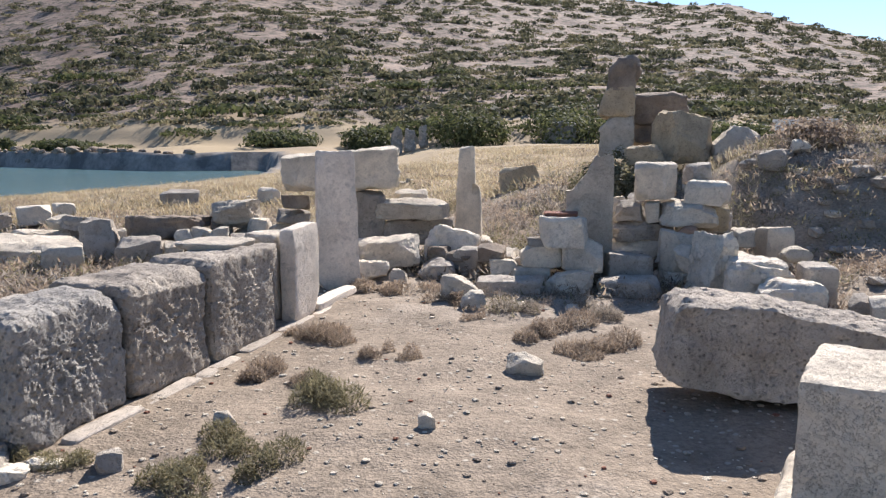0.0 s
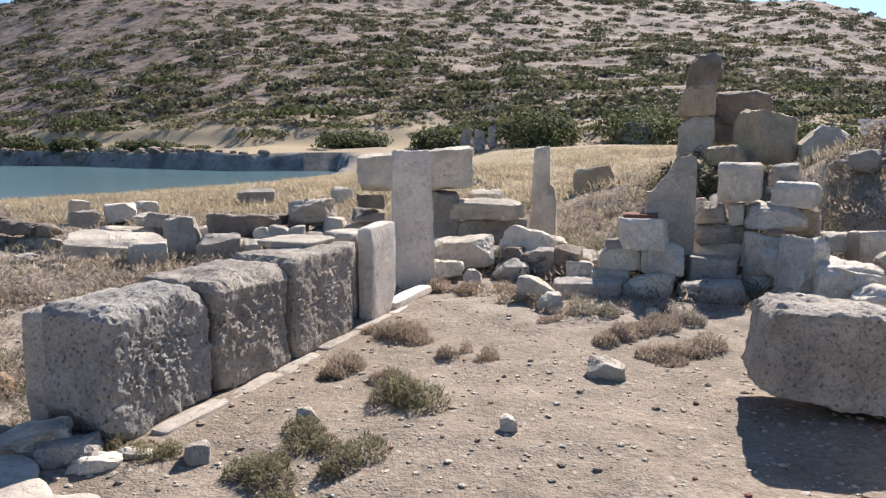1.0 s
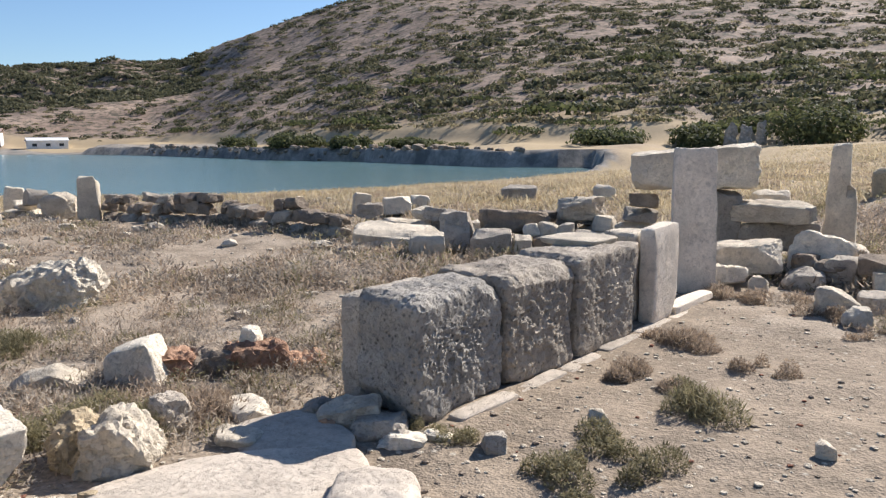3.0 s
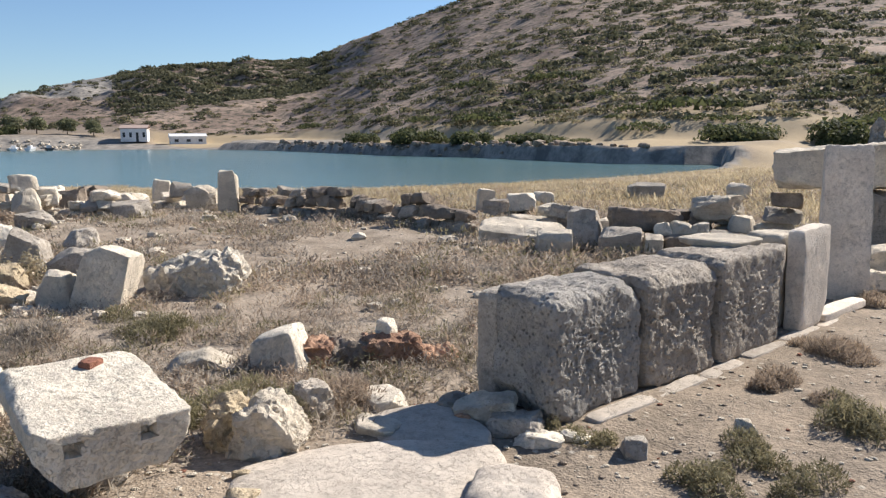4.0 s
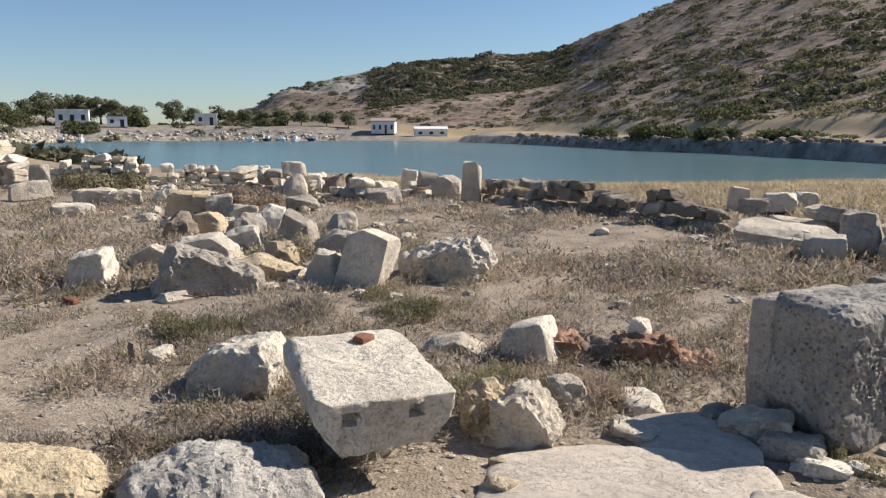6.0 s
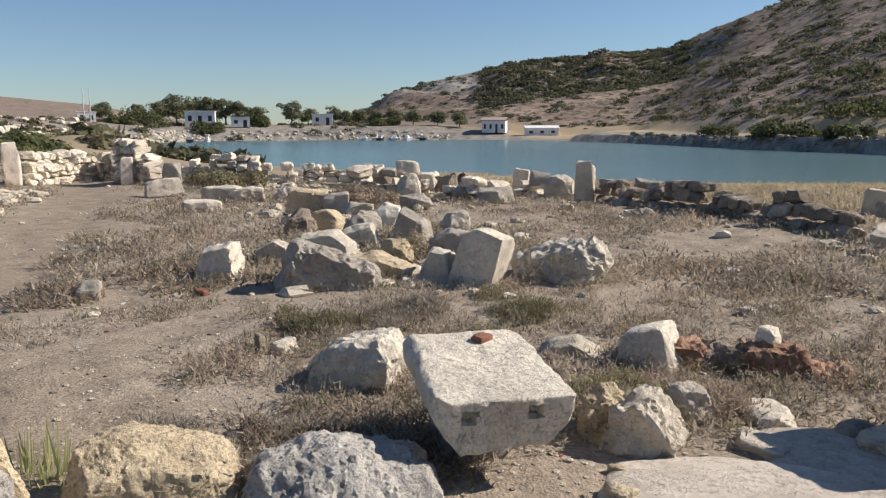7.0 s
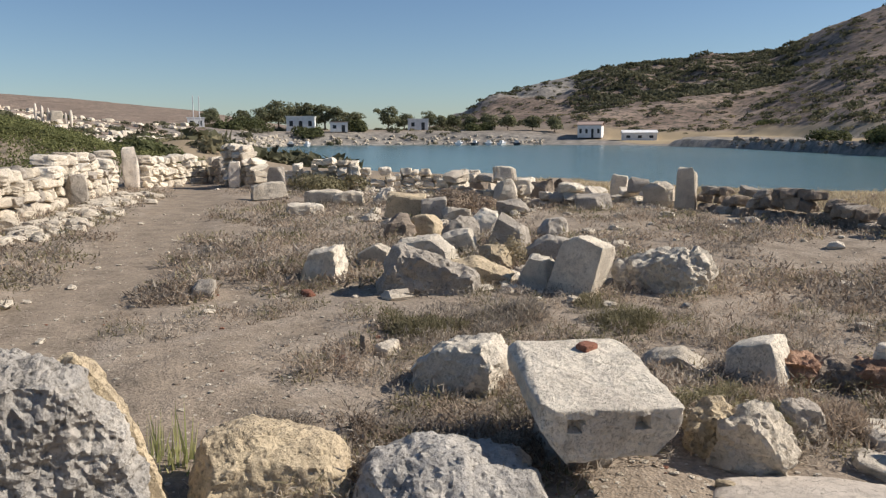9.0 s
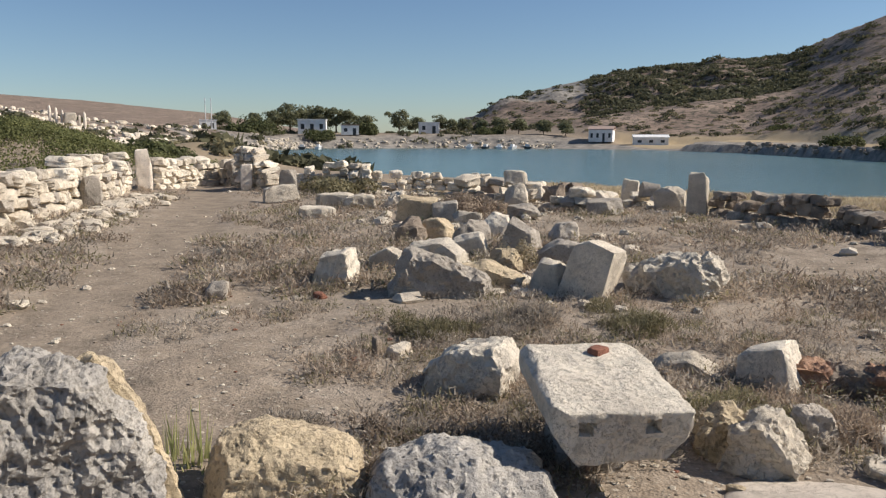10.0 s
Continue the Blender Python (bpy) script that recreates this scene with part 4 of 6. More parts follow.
stone("wall_block", "small pale stone in the rubble wall", "stone", -3.18, 10.36, (0.22, 0.30, 0.22), PALE, 263, z=0.24, rz=6, tilt=(-5, 0), n=10, square=3.4, skew=0.15, cuts=8, rough=0.016)
stone("wall_block", "grey block of the rubble wall", "stone", -2.88, 10.49, (0.53, 0.35, 0.37), GREY, 264, rz=10, tilt=(-3, -2), n=14, square=4.9, skew=0.15, cuts=5, rough=0.038)
stone("wall_block", "pale stone of the rubble wall", "stone", -2.76, 10.81, (0.35, 0.35, 0.26), PALE, 265, z=0.27, rz=6, tilt=(-0, 5), n=10, square=5.0, skew=0.15, cuts=7, rough=0.025)
stone("stump_block", "small pale tapering block", "stone", -4.77, 9.13, (0.45, 0.40, 0.35), PALE, 266, rz=28, tilt=(4, 4), n=14, square=18.8, skew=0.12, cuts=1, chips=9, rough=0.021)
stone("flat_slab", "broad pale flat slab", "stone slab", -5.75, 10.23, (0.70, 0.6, 0.30), PALE, 267, rz=18, tilt=(-2, 2), n=14, square=12.1, skew=0.12, cuts=1, chips=9, rough=0.037)
stone("white_cube", "white squared block in the dry grass", "stone", -7.88, 14.24, (0.58, 0.50, 0.38), WHITE, 268, rz=32, tilt=(-5, -2), n=14, square=17.6, skew=0.12, cuts=1, chips=9, rough=0.028)
stone("field_block", "pale block in the dry grass", "stone", -8.05, 15.71, (0.43, 0.40, 0.39), PALE, 269, rz=31, tilt=(-5, -2), n=10, square=4.7, skew=0.15, cuts=6, rough=0.031)
stone("field_block", "dark flat block in the dry grass", "stone", -6.74, 18.79, (0.88, 0.60, 0.37), GREY, 270, rz=19, tilt=(4, 0), n=14, square=19.2, skew=0.12, cuts=1, chips=9, rough=0.042)
stone("field_block", "pale stone in the dry grass", "stone", -4.47, 18.51, (0.54, 0.50, 0.39), PALE, 271, rz=2, tilt=(1, 2), n=10, square=4.6, skew=0.15, cuts=8, rough=0.039)
stone("field_block", "pale upright stone in the dry grass", "stone", -8.87, 14.40, (0.36, 0.30, 0.49), PALE, 272, rz=42, tilt=(4, 3), n=10, square=16.8, skew=0.12, cuts=1, chips=9, rough=0.017)
stone("heap_stone", "tan block on the heap's far side", "stone", -14.78, 5.34, (0.78, 0.50, 0.46), TAN, 273, rz=68, tilt=(2, 4), n=14, square=17.1, skew=0.12, cuts=1, chips=9, rough=0.038)
stone("heap_stone", "grey upright stone on the heap's far side", "stone", -14.23, 5.75, (0.49, 0.40, 0.45), GREY, 274, rz=65, tilt=(-2, -5), n=10, square=17.8, skew=0.12, cuts=1, chips=9, rough=0.024)
stone("heap_stone", "pale flat stone of the heap", "stone", -13.63, 5.94, (0.51, 0.40, 0.30), PALE, 275, rz=71, tilt=(4, -4), n=14, square=4.2, skew=0.15, cuts=8, rough=0.037)
stone("heap_stone", "brown stone of the heap", "stone", -12.22, 4.21, (0.54, 0.45, 0.38), BROWN, 276, rz=68, tilt=(5, 0), n=14, square=4.2, skew=0.15, cuts=8, rough=0.039)
stone("heap_stone", "tan brown stone of the heap", "stone", -12.29, 4.77, (0.49, 0.45, 0.35), TAN, 277, rz=65, tilt=(-4, -3), n=14, square=4.2, skew=0.15, cuts=5, rough=0.035)
stone("heap_stone", "wide grey stone of the heap", "stone", -11.09, 4.79, (0.59, 0.50, 0.41), GREY, 278, rz=72, tilt=(-2, -1), n=14, square=4.6, skew=0.15, cuts=5, rough=0.043)
stone("heap_stone", "white pointed stone of the heap", "stone", -11.65, 5.50, (0.41, 0.40, 0.46), WHITE, 279, rz=52, tilt=(-5, 3), n=14, square=3.9, skew=0.15, cuts=8, rough=0.030)
stone("heap_stone", "white stone of the heap", "stone", -10.26, 4.38, (0.48, 0.40, 0.34), WHITE, 280, rz=57, tilt=(2, -4), n=14, square=4.4, skew=0.15, cuts=5, rough=0.035)
stone("heap_stone", "tan low stone of the heap", "stone", -8.95, 4.24, (0.41, 0.40, 0.31), TAN, 281, rz=57, tilt=(-3, -3), n=14, square=4.9, skew=0.15, cuts=6, rough=0.029)
stone("heap_stone", "grey stone behind the leaning block", "stone", -10.81, 6.27, (0.43, 0.40, 0.35), GREY, 282, rz=64, tilt=(-5, -4), n=14, square=3.3, skew=0.15, cuts=6, rough=0.031)
stone("pile_stone", "dark upright stone of the far pile", "stone", -18.70, 8.96, (0.54, 0.40, 0.69), BROWN, 283, rz=60, tilt=(-4, 1), n=14, square=11.6, skew=0.12, cuts=1, chips=9, rough=0.026)
stone("pile_stone", "flat stone topping the far pile", "stone", -16.14, 8.34, (0.51, 0.40, 0.33), PALE, 284, z=0.56, rz=67, tilt=(-4, -1), n=10, square=18.9, skew=0.12, cuts=1, chips=9, rough=0.025)
stone("pile_stone", "pale stone of the far pile", "stone", -15.95, 8.27, (0.52, 0.40, 0.56), PALE, 285, z=0.07, rz=56, tilt=(-1, 2), n=10, square=4.3, skew=0.15, cuts=8, rough=0.038)
stone("pile_stone", "white squared stone of the far pile", "stone", -16.37, 8.95, (0.37, 0.40, 0.40), WHITE, 286, z=0.19, rz=70, tilt=(-2, 1), n=10, square=12.2, skew=0.12, cuts=1, chips=9, rough=0.018)
stone("pile_stone", "flat grey stone of the far pile", "stone", -14.21, 7.47, (0.62, 0.50, 0.32), GREY, 287, rz=65, tilt=(0, -3), n=14, square=3.7, skew=0.15, cuts=9, rough=0.045)
stone("pile_stone", "pale stone of the far pile", "stone", -16.81, 10.32, (0.43, 0.40, 0.44), PALE, 288, rz=46, tilt=(0, -4), n=10, square=3.6, skew=0.15, cuts=7, rough=0.031)
stone("pile_stone", "white angular stone of the far pile", "stone", -16.60, 10.93, (0.66, 0.50, 0.48), WHITE, 289, rz=49, tilt=(-3, 2), n=14, square=3.9, skew=0.15, cuts=8, rough=0.048)
stone("pile_stone", "low flat slab of the far pile", "stone", -14.56, 9.69, (0.74, 0.60, 0.31), GREY, 290, rz=58, tilt=(2, -4), n=14, square=11.8, skew=0.12, cuts=1, chips=9, rough=0.036)
stone("pile_stone", "brownish stone of the far pile", "stone", -17.61, 10.29, (0.60, 0.50, 0.61), BROWN, 291, rz=49, tilt=(-1, -0), n=10, square=4.3, skew=0.15, cuts=6, rough=0.043)
stone("pile_stone", "grey stone beside the white upright", "stone", -16.49, 12.38, (0.53, 0.50, 0.43), GREY, 292, z=0.13, rz=62, tilt=(-5, 2), n=10, square=3.4, skew=0.15, cuts=9, rough=0.038)
stone("pile_stone", "pale slanting block beside the pole", "stone", -15.38, 12.20, (0.74, 0.50, 0.62), PALE, 293, rz=39, tilt=(2, -3), n=14, square=3.5, skew=0.15, cuts=8, rough=0.050)
stone("white_upright", "white upright slab by the water", "stone", -18.69, 13.49, (0.46, 0.30, 0.73), WHITE, 294, rz=43, tilt=(2, 3), n=10, square=19.8, skew=0.12, cuts=1, chips=9, rough=0.022)
stone("stone_post", "weathered standing stone post", "pillar", -14.39, 12.13, (0.45, 0.35, 0.96), PALE, 295, rz=39, n=14, square=16.6, skew=0.12, cuts=1, chips=9, rough=0.022)
stone("gate_post", "tall white squared gate post", "pillar", -26.64, 0.88, (0.48, 0.40, 1.29), MARBLE, 296, rz=84, n=14, square=13.1, skew=0.12, cuts=1, chips=9, rough=0.023)
stone("gate_post", "short white squared gate post", "pillar", -25.11, 3.79, (0.35, 0.35, 0.86), MARBLE, 297, rz=77, n=14, square=16.5, skew=0.12, cuts=1, chips=9, rough=0.017)
stone("gate_post", "grey weathered gate post", "pillar", -23.44, 4.71, (0.52, 0.45, 0.77), GREY, 298, rz=74, n=14, square=14.5, skew=0.12, cuts=1, chips=9, rough=0.025)
stone("leaning_stele", "grey pointed slab leaning at the wall", "stone", -20.54, -0.58, (0.45, 0.30, 0.75), GREY, 299, rz=82, tilt=(3, -1), n=14, square=4.7, skew=0.15, cuts=7, rough=0.032)
stone("low_block", "low white block in the scrub", "stone", -16.17, 3.70, (0.73, 0.50, 0.25), WHITE, 300, rz=84, tilt=(1, 1), n=14, square=15.7, skew=0.12, cuts=1, chips=9, rough=0.035)
stone("low_block", "low pale block by the gate", "stone", -20.33, 3.86, (0.85, 0.50, 0.40), PALE, 301, rz=84, tilt=(-4, -5), n=14, square=14.6, skew=0.12, cuts=1, chips=9, rough=0.041)
stone("low_block", "long pale block in the scrub", "stone", -18.55, 4.75, (0.90, 0.50, 0.35), PALE, 302, rz=67, tilt=(4, -0), n=14, square=11.4, skew=0.12, cuts=1, chips=9, rough=0.043)
stone("low_block", "pale low block in the scrub", "stone", -17.76, 5.10, (0.66, 0.50, 0.35), PALE, 303, rz=79, tilt=(-2, 4), n=14, square=3.2, skew=0.15, cuts=8, rough=0.048)
stone("low_block", "pale low stone in the scrub", "stone", -17.40, 5.95, (0.66, 0.50, 0.39), PALE, 304, rz=80, tilt=(-4, -3), n=14, square=3.8, skew=0.15, cuts=8, rough=0.048)
stone("round_stone", "rounded grey stone in the scrub", "stone", -8.80, 0.75, (0.24, 0.30, 0.20), GREY, 305, rz=75, tilt=(4, -0), n=10, square=3.9, skew=0.15, cuts=8, rough=0.017)
stone("clay_stump", "thin dark broken post stump beside a tan stone", "stone", -6.02, 1.55, (0.07, 0.07, 0.17), BROWN, 306, rz=20, n=8, square=5, skew=0.15, cuts=2, rough=0.012)
stone("low_stone", "low tan stone beside the thin stump", "stone", -6.02, 1.72, (0.16, 0.20, 0.12), PALE, 314, rz=20, n=12, square=4, skew=0.2, cuts=4, rough=0.02)
stone("threshold_slab", "broad pale slab lying askew", "stone slab", -5.69, 10.03, (1.24, 0.80, 0.30), PALE, 307, rz=16, tilt=(4, 4), n=20, square=19.1, skew=0.12, cuts=1, chips=9, rough=0.050)
stone("court_stone", "pale flat stone on the court floor", "stone", 0.48, 5.19, (0.25, 0.20, 0.14), PALE, 308, rz=-10, tilt=(2, -0), n=14, square=3.3, skew=0.15, cuts=5, rough=0.018)
stone("court_stone", "pale stone on the court floor", "stone", -1.30, 4.12, (0.12, 0.12, 0.10), PALE, 309, rz=28, tilt=(-2, 2), n=10, square=3.4, skew=0.15, cuts=7, rough=0.009)
stone("court_stone", "grey stone by the wall block", "stone", -1.73, 3.63, (0.14, 0.16, 0.13), GREY, 310, rz=31, tilt=(2, 1), n=14, square=3.5, skew=0.15, cuts=6, rough=0.010)
stone("court_stone", "small stone on the court floor", "stone", -0.15, 4.09, (0.11, 0.10, 0.11), PALE, 311, rz=6, tilt=(2, -3), n=10, square=4.3, skew=0.15, cuts=7, rough=0.008)
stone("court_stone", "small brown stone on the court floor", "stone", -1.24, 3.38, (0.08, 0.08, 0.09), BROWN, 312, rz=17, tilt=(-3, -3), n=10, square=3.3, skew=0.15, cuts=8, rough=0.006)

# ---- paving and footing at the wall's end ----
stone("paving_slab", "large worn pale paving slab, level with the earth", "stone slab", -2.66, 2.58, (1.00, 1.35, 0.16), PAVE, 401, z=-0.122, rz=-52, n=30, square=4, skew=0.14, rough=0.014, pitch=0.4)
stone("paving_slab", "worn pale paving slab in the wall's shade", "stone slab", -2.78, 3.28, (0.75, 0.62, 0.15), PAVE, 402, z=-0.11, rz=-30, n=18, square=4, skew=0.12, rough=0.014, pitch=0.4)
stone("rounded_slab", "small rounded pale stone on the paving's edge", "stone", -1.98, 2.78, (0.42, 0.42, 0.14), PAVE, 403, rz=20, n=18, square=3.5, skew=0.1, rough=0.02)
for x, y, w, d, h, mat, label in ((-2.60, 3.62, 0.34, 0.22, 0.17, PALE, "mortared pale rubble at the block's foot"), (-2.38, 3.58, 0.28, 0.2, 0.15, GREY, "mortared grey rubble at the block's foot"),
                                  (-2.85, 3.68, 0.26, 0.2, 0.14, GREY, "bluish grey rubble at the slab's foot"), (-2.70, 3.50, 0.12, 0.10, 0.11, RED, "reddish brick bit in the footing"),
                                  (-2.22, 3.52, 0.26, 0.14, 0.07, WHITE, "flat white stone at the block's foot"), (-2.05, 3.64, 0.14, 0.11, 0.07, WHITE, "small white stone at the block's foot")):
    stone("footing_rubble", label, "stone", x, y, (w, d, h), mat, int(1000 * -x), rz=15, n=12, square=3.6, skew=0.2, cuts=3, rough=0.03, pitch=0.12, group="footing rubble")
stone("clay_brick", "small red clay brick on the socketed slab", "brick", -3.92, 2.05, (0.075, 0.10, 0.07), TILE, 410, z=0.475, rz=20, n=6, square=9, skew=0.1, rough=0.006)
stone("white_chip", "small white chip on the masonry lump", "stone", -3.86, 4.34, (0.14, 0.14, 0.13), WHITE, 411, z=0.155, n=8, square=3.5, skew=0.2, cuts=3, rough=0.015)
stone("roof_tile", "broken flat clay roof tile on the white block", "tile", 1.17, 8.42, (0.36, 0.30, 0.045), TILE, 412, z=0.762, rz=-8, n=10, square=12, skew=0.08, rough=0.006)
for x, y, s in ((-3.05, 2.28, 0.10), (-2.95, 1.95, 0.11), (-3.12, 2.42, 0.07), (-6.0, 1.35, 0.10), (-8.3, 1.7, 0.16), (-2.75, 2.02, 0.06)):
    stone("brick_bit", "broken bit of red clay brick on the earth", "brick", x, y, (s, s * 0.7, s * 0.5), TILE, int(-1000 * x), rz=40, n=6, square=5, skew=0.2, cuts=2, rough=0.008, group="brick bits")
for x, y, s in ((-3.2, 2.35, 0.08), (-3.02, 2.15, 0.12), (-2.86, 2.25, 0.07), (-3.3, 2.75, 0.09)):
    stone("loose_stone", "small yellowish stone before the boulders", "stone", x, y, (s * 1.3, s, s * 0.8), TAN, int(-777 * x), rz=10, n=7, square=3.5, skew=0.2, cuts=3, rough=0.012, group="loose stones")

# the standing slab with the broken shoulder
me = stone_mesh("shoulder_slab", (0.52, 0.16, 1.46), PALE, 420, n=24, square=18, skew=0.05, rough=0.015)
for v in me.vertices:
    top = 1.46 - 0.30 * max(0.0, min(1.0, (0.06 - v.co.x) / 0.18)) - 0.10 * max(0.0, -v.co.x - 0.12) / 0.14
    if v.co.z > top - 0.02:
        v.co.z = top - 0.02 + 0.02 * math.sin(v.co.x * 40)
ob = new("shoulder_slab", me)
ob.matrix_basis = pose(1.52, 8.62, -0.03, 0, 0, -10)
tagged(ob, "upright pale slab with a broken shoulder", "stone slab")

# the stele with a knot-like hollow
me = stone_mesh("stele", (0.40, 0.26, 1.32), PALE, 421, n=26, square=12, skew=0.06, rough=0.025, taper=0.35, dents=((1, -1, 0.12, 0.05, 0.06, 0.05),))
for v in me.vertices:
    if v.co.z > 0.80 and v.co.x > 0.08:
        v.co.x = 0.08 + 0.2 * (v.co.x - 0.08)
ob = new("stele", me)
ob.matrix_basis = pose(0.20, 10.85, 0.16, 0, 0, -4)
tagged(ob, "slender upright pale stele with a dark hollow", "stele")
stone("bedding_stone", "flat pale stone under the slender stele", "stone", 0.22, 10.8, (0.6, 0.5, 0.24), PALE, 422, n=12, square=6, skew=0.1, rough=0.02)


# ---- dry-stone walls ----
def wall_stock(mats, seed, count=9):
    stock = []
    for k in range(count):
        m = mats[k % len(mats)]
        stock.append(stone_mesh("wall_stone", (1, 1, 1), m, seed + k, n=8, square=9.0 + (k % 3) * 3, skew=0.26, cuts=3 + k % 3, rough=0.10, pitch=0.45, chips=6, sharp=18))
    return stock


def dry_wall(name, label, pts, tall, thick, size, mats, seed, ragged=0.25, start=0.0):
    """A wall of single stones along a line of points, course on course; ragged: how much of the top course is missing."""
    r = np.random.default_rng(seed)
    stock = wall_stock(mats, seed)
    pts = np.array(pts, float)
    root = thing(name, pts[0][0], pts[0][1], 0, 0, label, "stone wall")
    legs = np.hypot(*np.diff(pts, axis=0).T)
    total = legs.sum()
    cum = np.r_[0, np.cumsum(legs)]
    level, course = start, 0
    while level < tall - 0.05:
        h = size * r.uniform(0.6, 0.85)
        s = r.uniform(0, 0.3) * size
        while s < total:
            long = size * r.uniform(0.8, 1.6)
            mid = min(s + long / 2, total)
            i = min(np.searchsorted(cum, mid) - 1, len(legs) - 1)
            i = max(i, 0)
            u = (mid - cum[i]) / legs[i]
            p = pts[i] + u * (pts[i + 1] - pts[i])
            a = math.degrees(math.atan2(*(pts[i + 1] - pts[i])[::-1]))
            here = tall * (0.82 + 0.28 * math.sin(mid * 1.7 + seed) * math.sin(mid * 0.61 + 2 * seed))
            if level < here and not (level + h > here - size * 0.5 and r.random() < ragged):
                o = new("wall_stone", stock[int(r.integers(len(stock)))])
                off = r.uniform(-0.06, 0.06)
                nx, ny = -math.sin(radians(a)), math.cos(radians(a))
                base = ground_z(p[0], p[1]) + level - (0.05 if course == 0 else 0.02)
                hh = h * r.uniform(0.9, 1.18)
                o.matrix_basis = Matrix.Translation((p[0] + nx * off - pts[0][0], p[1] + ny * off - pts[0][1], base)) @ pose(0, 0, 0, r.uniform(-11, 11), r.uniform(-9, 9), a + r.uniform(-16, 16)) \
                    @ Matrix.Diagonal((long * 1.04, thick * r.uniform(0.85, 1.1), hh, 1))
                o.parent = root
            s += long * 0.97
        level += h
        course += 1
    return root


dry_wall("field_wall", "long dry-stone wall of pale irregular blocks along the path", [(-12.2, -3.6), (-16.5, -2.2), (-21, -0.95), (-26.3, 0.15)], 1.08, 0.6, 0.32, [WHITE, PALE, PALE, GREY], 501)
dry_wall("gate_wall", "dry-stone wall of squared white blocks beside the gate post", [(-26.9, 1.2), (-28.6, 2.4), (-29.6, 3.6)], 1.1, 0.5, 0.27, [WHITE, WHITE, PALE], 521, 0.15)
dry_wall("gate_pier", "ruined pier of white blocks at the gate", [(-26.4, 3.8), (-24.9, 4.5)], 1.2, 0.6, 0.27, [WHITE, PALE], 541, 0.3)
dry_wall("gate_return", "shaded return of the gate wall", [(-29.6, 3.6), (-27.2, 4.2)], 1.0, 0.5, 0.36, [PALE, GREY], 551, 0.2)
dry_wall("harbour_wall", "coursed wall of squared white blocks by the harbour", [(-25.2, 5.3), (-24.0, 7.2), (-23.4, 9.5), (-22.6, 11.0)], 0.85, 0.5, 0.26, [WHITE, PALE], 561, 0.2)
dry_wall("harbour_wall", "low broken wall of pale blocks near the water", [(-20.5, 11.0), (-17.8, 12.6), (-15.2, 12.5)], 0.42, 0.5, 0.27, [PALE, GREY, WHITE], 571, 0.3)
dry_wall("ruined_pile", "tumbled pile of pale wall stones near the water", [(-18.2, 7.6), (-16.6, 8.8), (-15.2, 9.6)], 0.62, 0.5, 0.27, [PALE, WHITE, GREY], 641, 0.45)
dry_wall("ruined_pile", "tumbled pile of white and brown wall stones", [(-20.4, 9.4), (-18.6, 10.6), (-17.0, 11.4)], 0.5, 0.6, 0.27, [WHITE, PALE, BROWN], 651, 0.45)
dry_wall("shore_wall", "low tumbled wall of brownish stones along the bank", [(-14.2, 12.35), (-11.2, 11.7), (-9.0, 11.3), (-7.2, 10.9)], 0.55, 0.32, 0.27, [BROWN, HEWN, BROWN, BROWN], 581, 0.35)
dry_wall("shore_wall", "low tumbled wall of grey stones behind the court", [(-6.9, 11.0), (-5.0, 10.9), (-3.2, 11.0), (-1.9, 11.2)], 0.50, 0.34, 0.27, [HEWN, PALE, BROWN], 591, 0.3)
dry_wall("rubble_wall", "broken rubble wall closing the court", [(-0.35, 9.3), (0.5, 9.2), (1.35, 8.75), (2.2, 8.9)], 0.36, 0.45, 0.2, [PALE, GREY, PALE, BROWN], 601, 0.2)
dry_wall("stacked_wall", "rough stacked wall of grey and pale stones", [(1.75, 9.45), (2.5, 9.45), (3.1, 9.3)], 0.98, 0.5, 0.30, [GREY, PALE, PALE], 611, 0.15)
dry_wall("side_wall", "low side wall of white stones", [(2.35, 8.6), (2.75, 7.9), (3.1, 7.2)], 0.42, 0.4, 0.30, [WHITE, PALE], 621, 0.2)


# ---- tumbled stones that nobody would count ----
def scatter(name, label, spots, sizes, material, seed, flat=0.6):
    """Loose stones joined into one mesh: each a small broken lump."""
    r = np.random.default_rng(seed)
    c, faces = cube_grid(2)
    faces = np.array(faces)
    c = c / np.linalg.norm(c, axis=1, keepdims=True) ** 0.75
    allv, allf, at = [], [], 0
    zs = height(spots[:, 0], spots[:, 1])
    for (x, y), s, z in zip(spots, sizes, zs):
        v = c * (1 + r.uniform(-0.28, 0.28, c.shape)) * (s * r.uniform(0.7, 1.25), s, s * flat * r.uniform(0.6, 1.1)) / 2
        a = r.uniform(0, 6.28)
        v = np.stack([v[:, 0] * math.cos(a) - v[:, 1] * math.sin(a) + x, v[:, 0] * math.sin(a) + v[:, 1] * math.cos(a) + y, v[:, 2] + z + s * flat * 0.22], -1)
        allv.append(v)
        allf.append(faces + at)
        at += len(v)
    me = mesh_of(name, np.concatenate(allv), np.concatenate(allf), material, False)
    return tagged(new(name, me), label, "stones", kind="stuff")


def loose(n, rmin, rmax, seed, lo=-32, hi=100):
    r = np.random.default_rng(seed)
    rad = rmin * (rmax / rmin) ** r.random(n)
    az = np.radians(r.uniform(lo, hi, n))
    return np.stack([-0.6 - rad * np.sin(az), rad * np.cos(az)], -1), r


spots, r = loose(8500, 2.0, 17, 701)
scatter("pebbles", "pale pebbles and chips strewn over the earth", spots, 0.006 + 0.032 * r.random(len(spots)) ** 4 + 0.0012 * np.hypot(spots[:, 0], spots[:, 1]), PALE, 702, 0.42)
spots, r = loose(2000, 2.0, 14, 703)
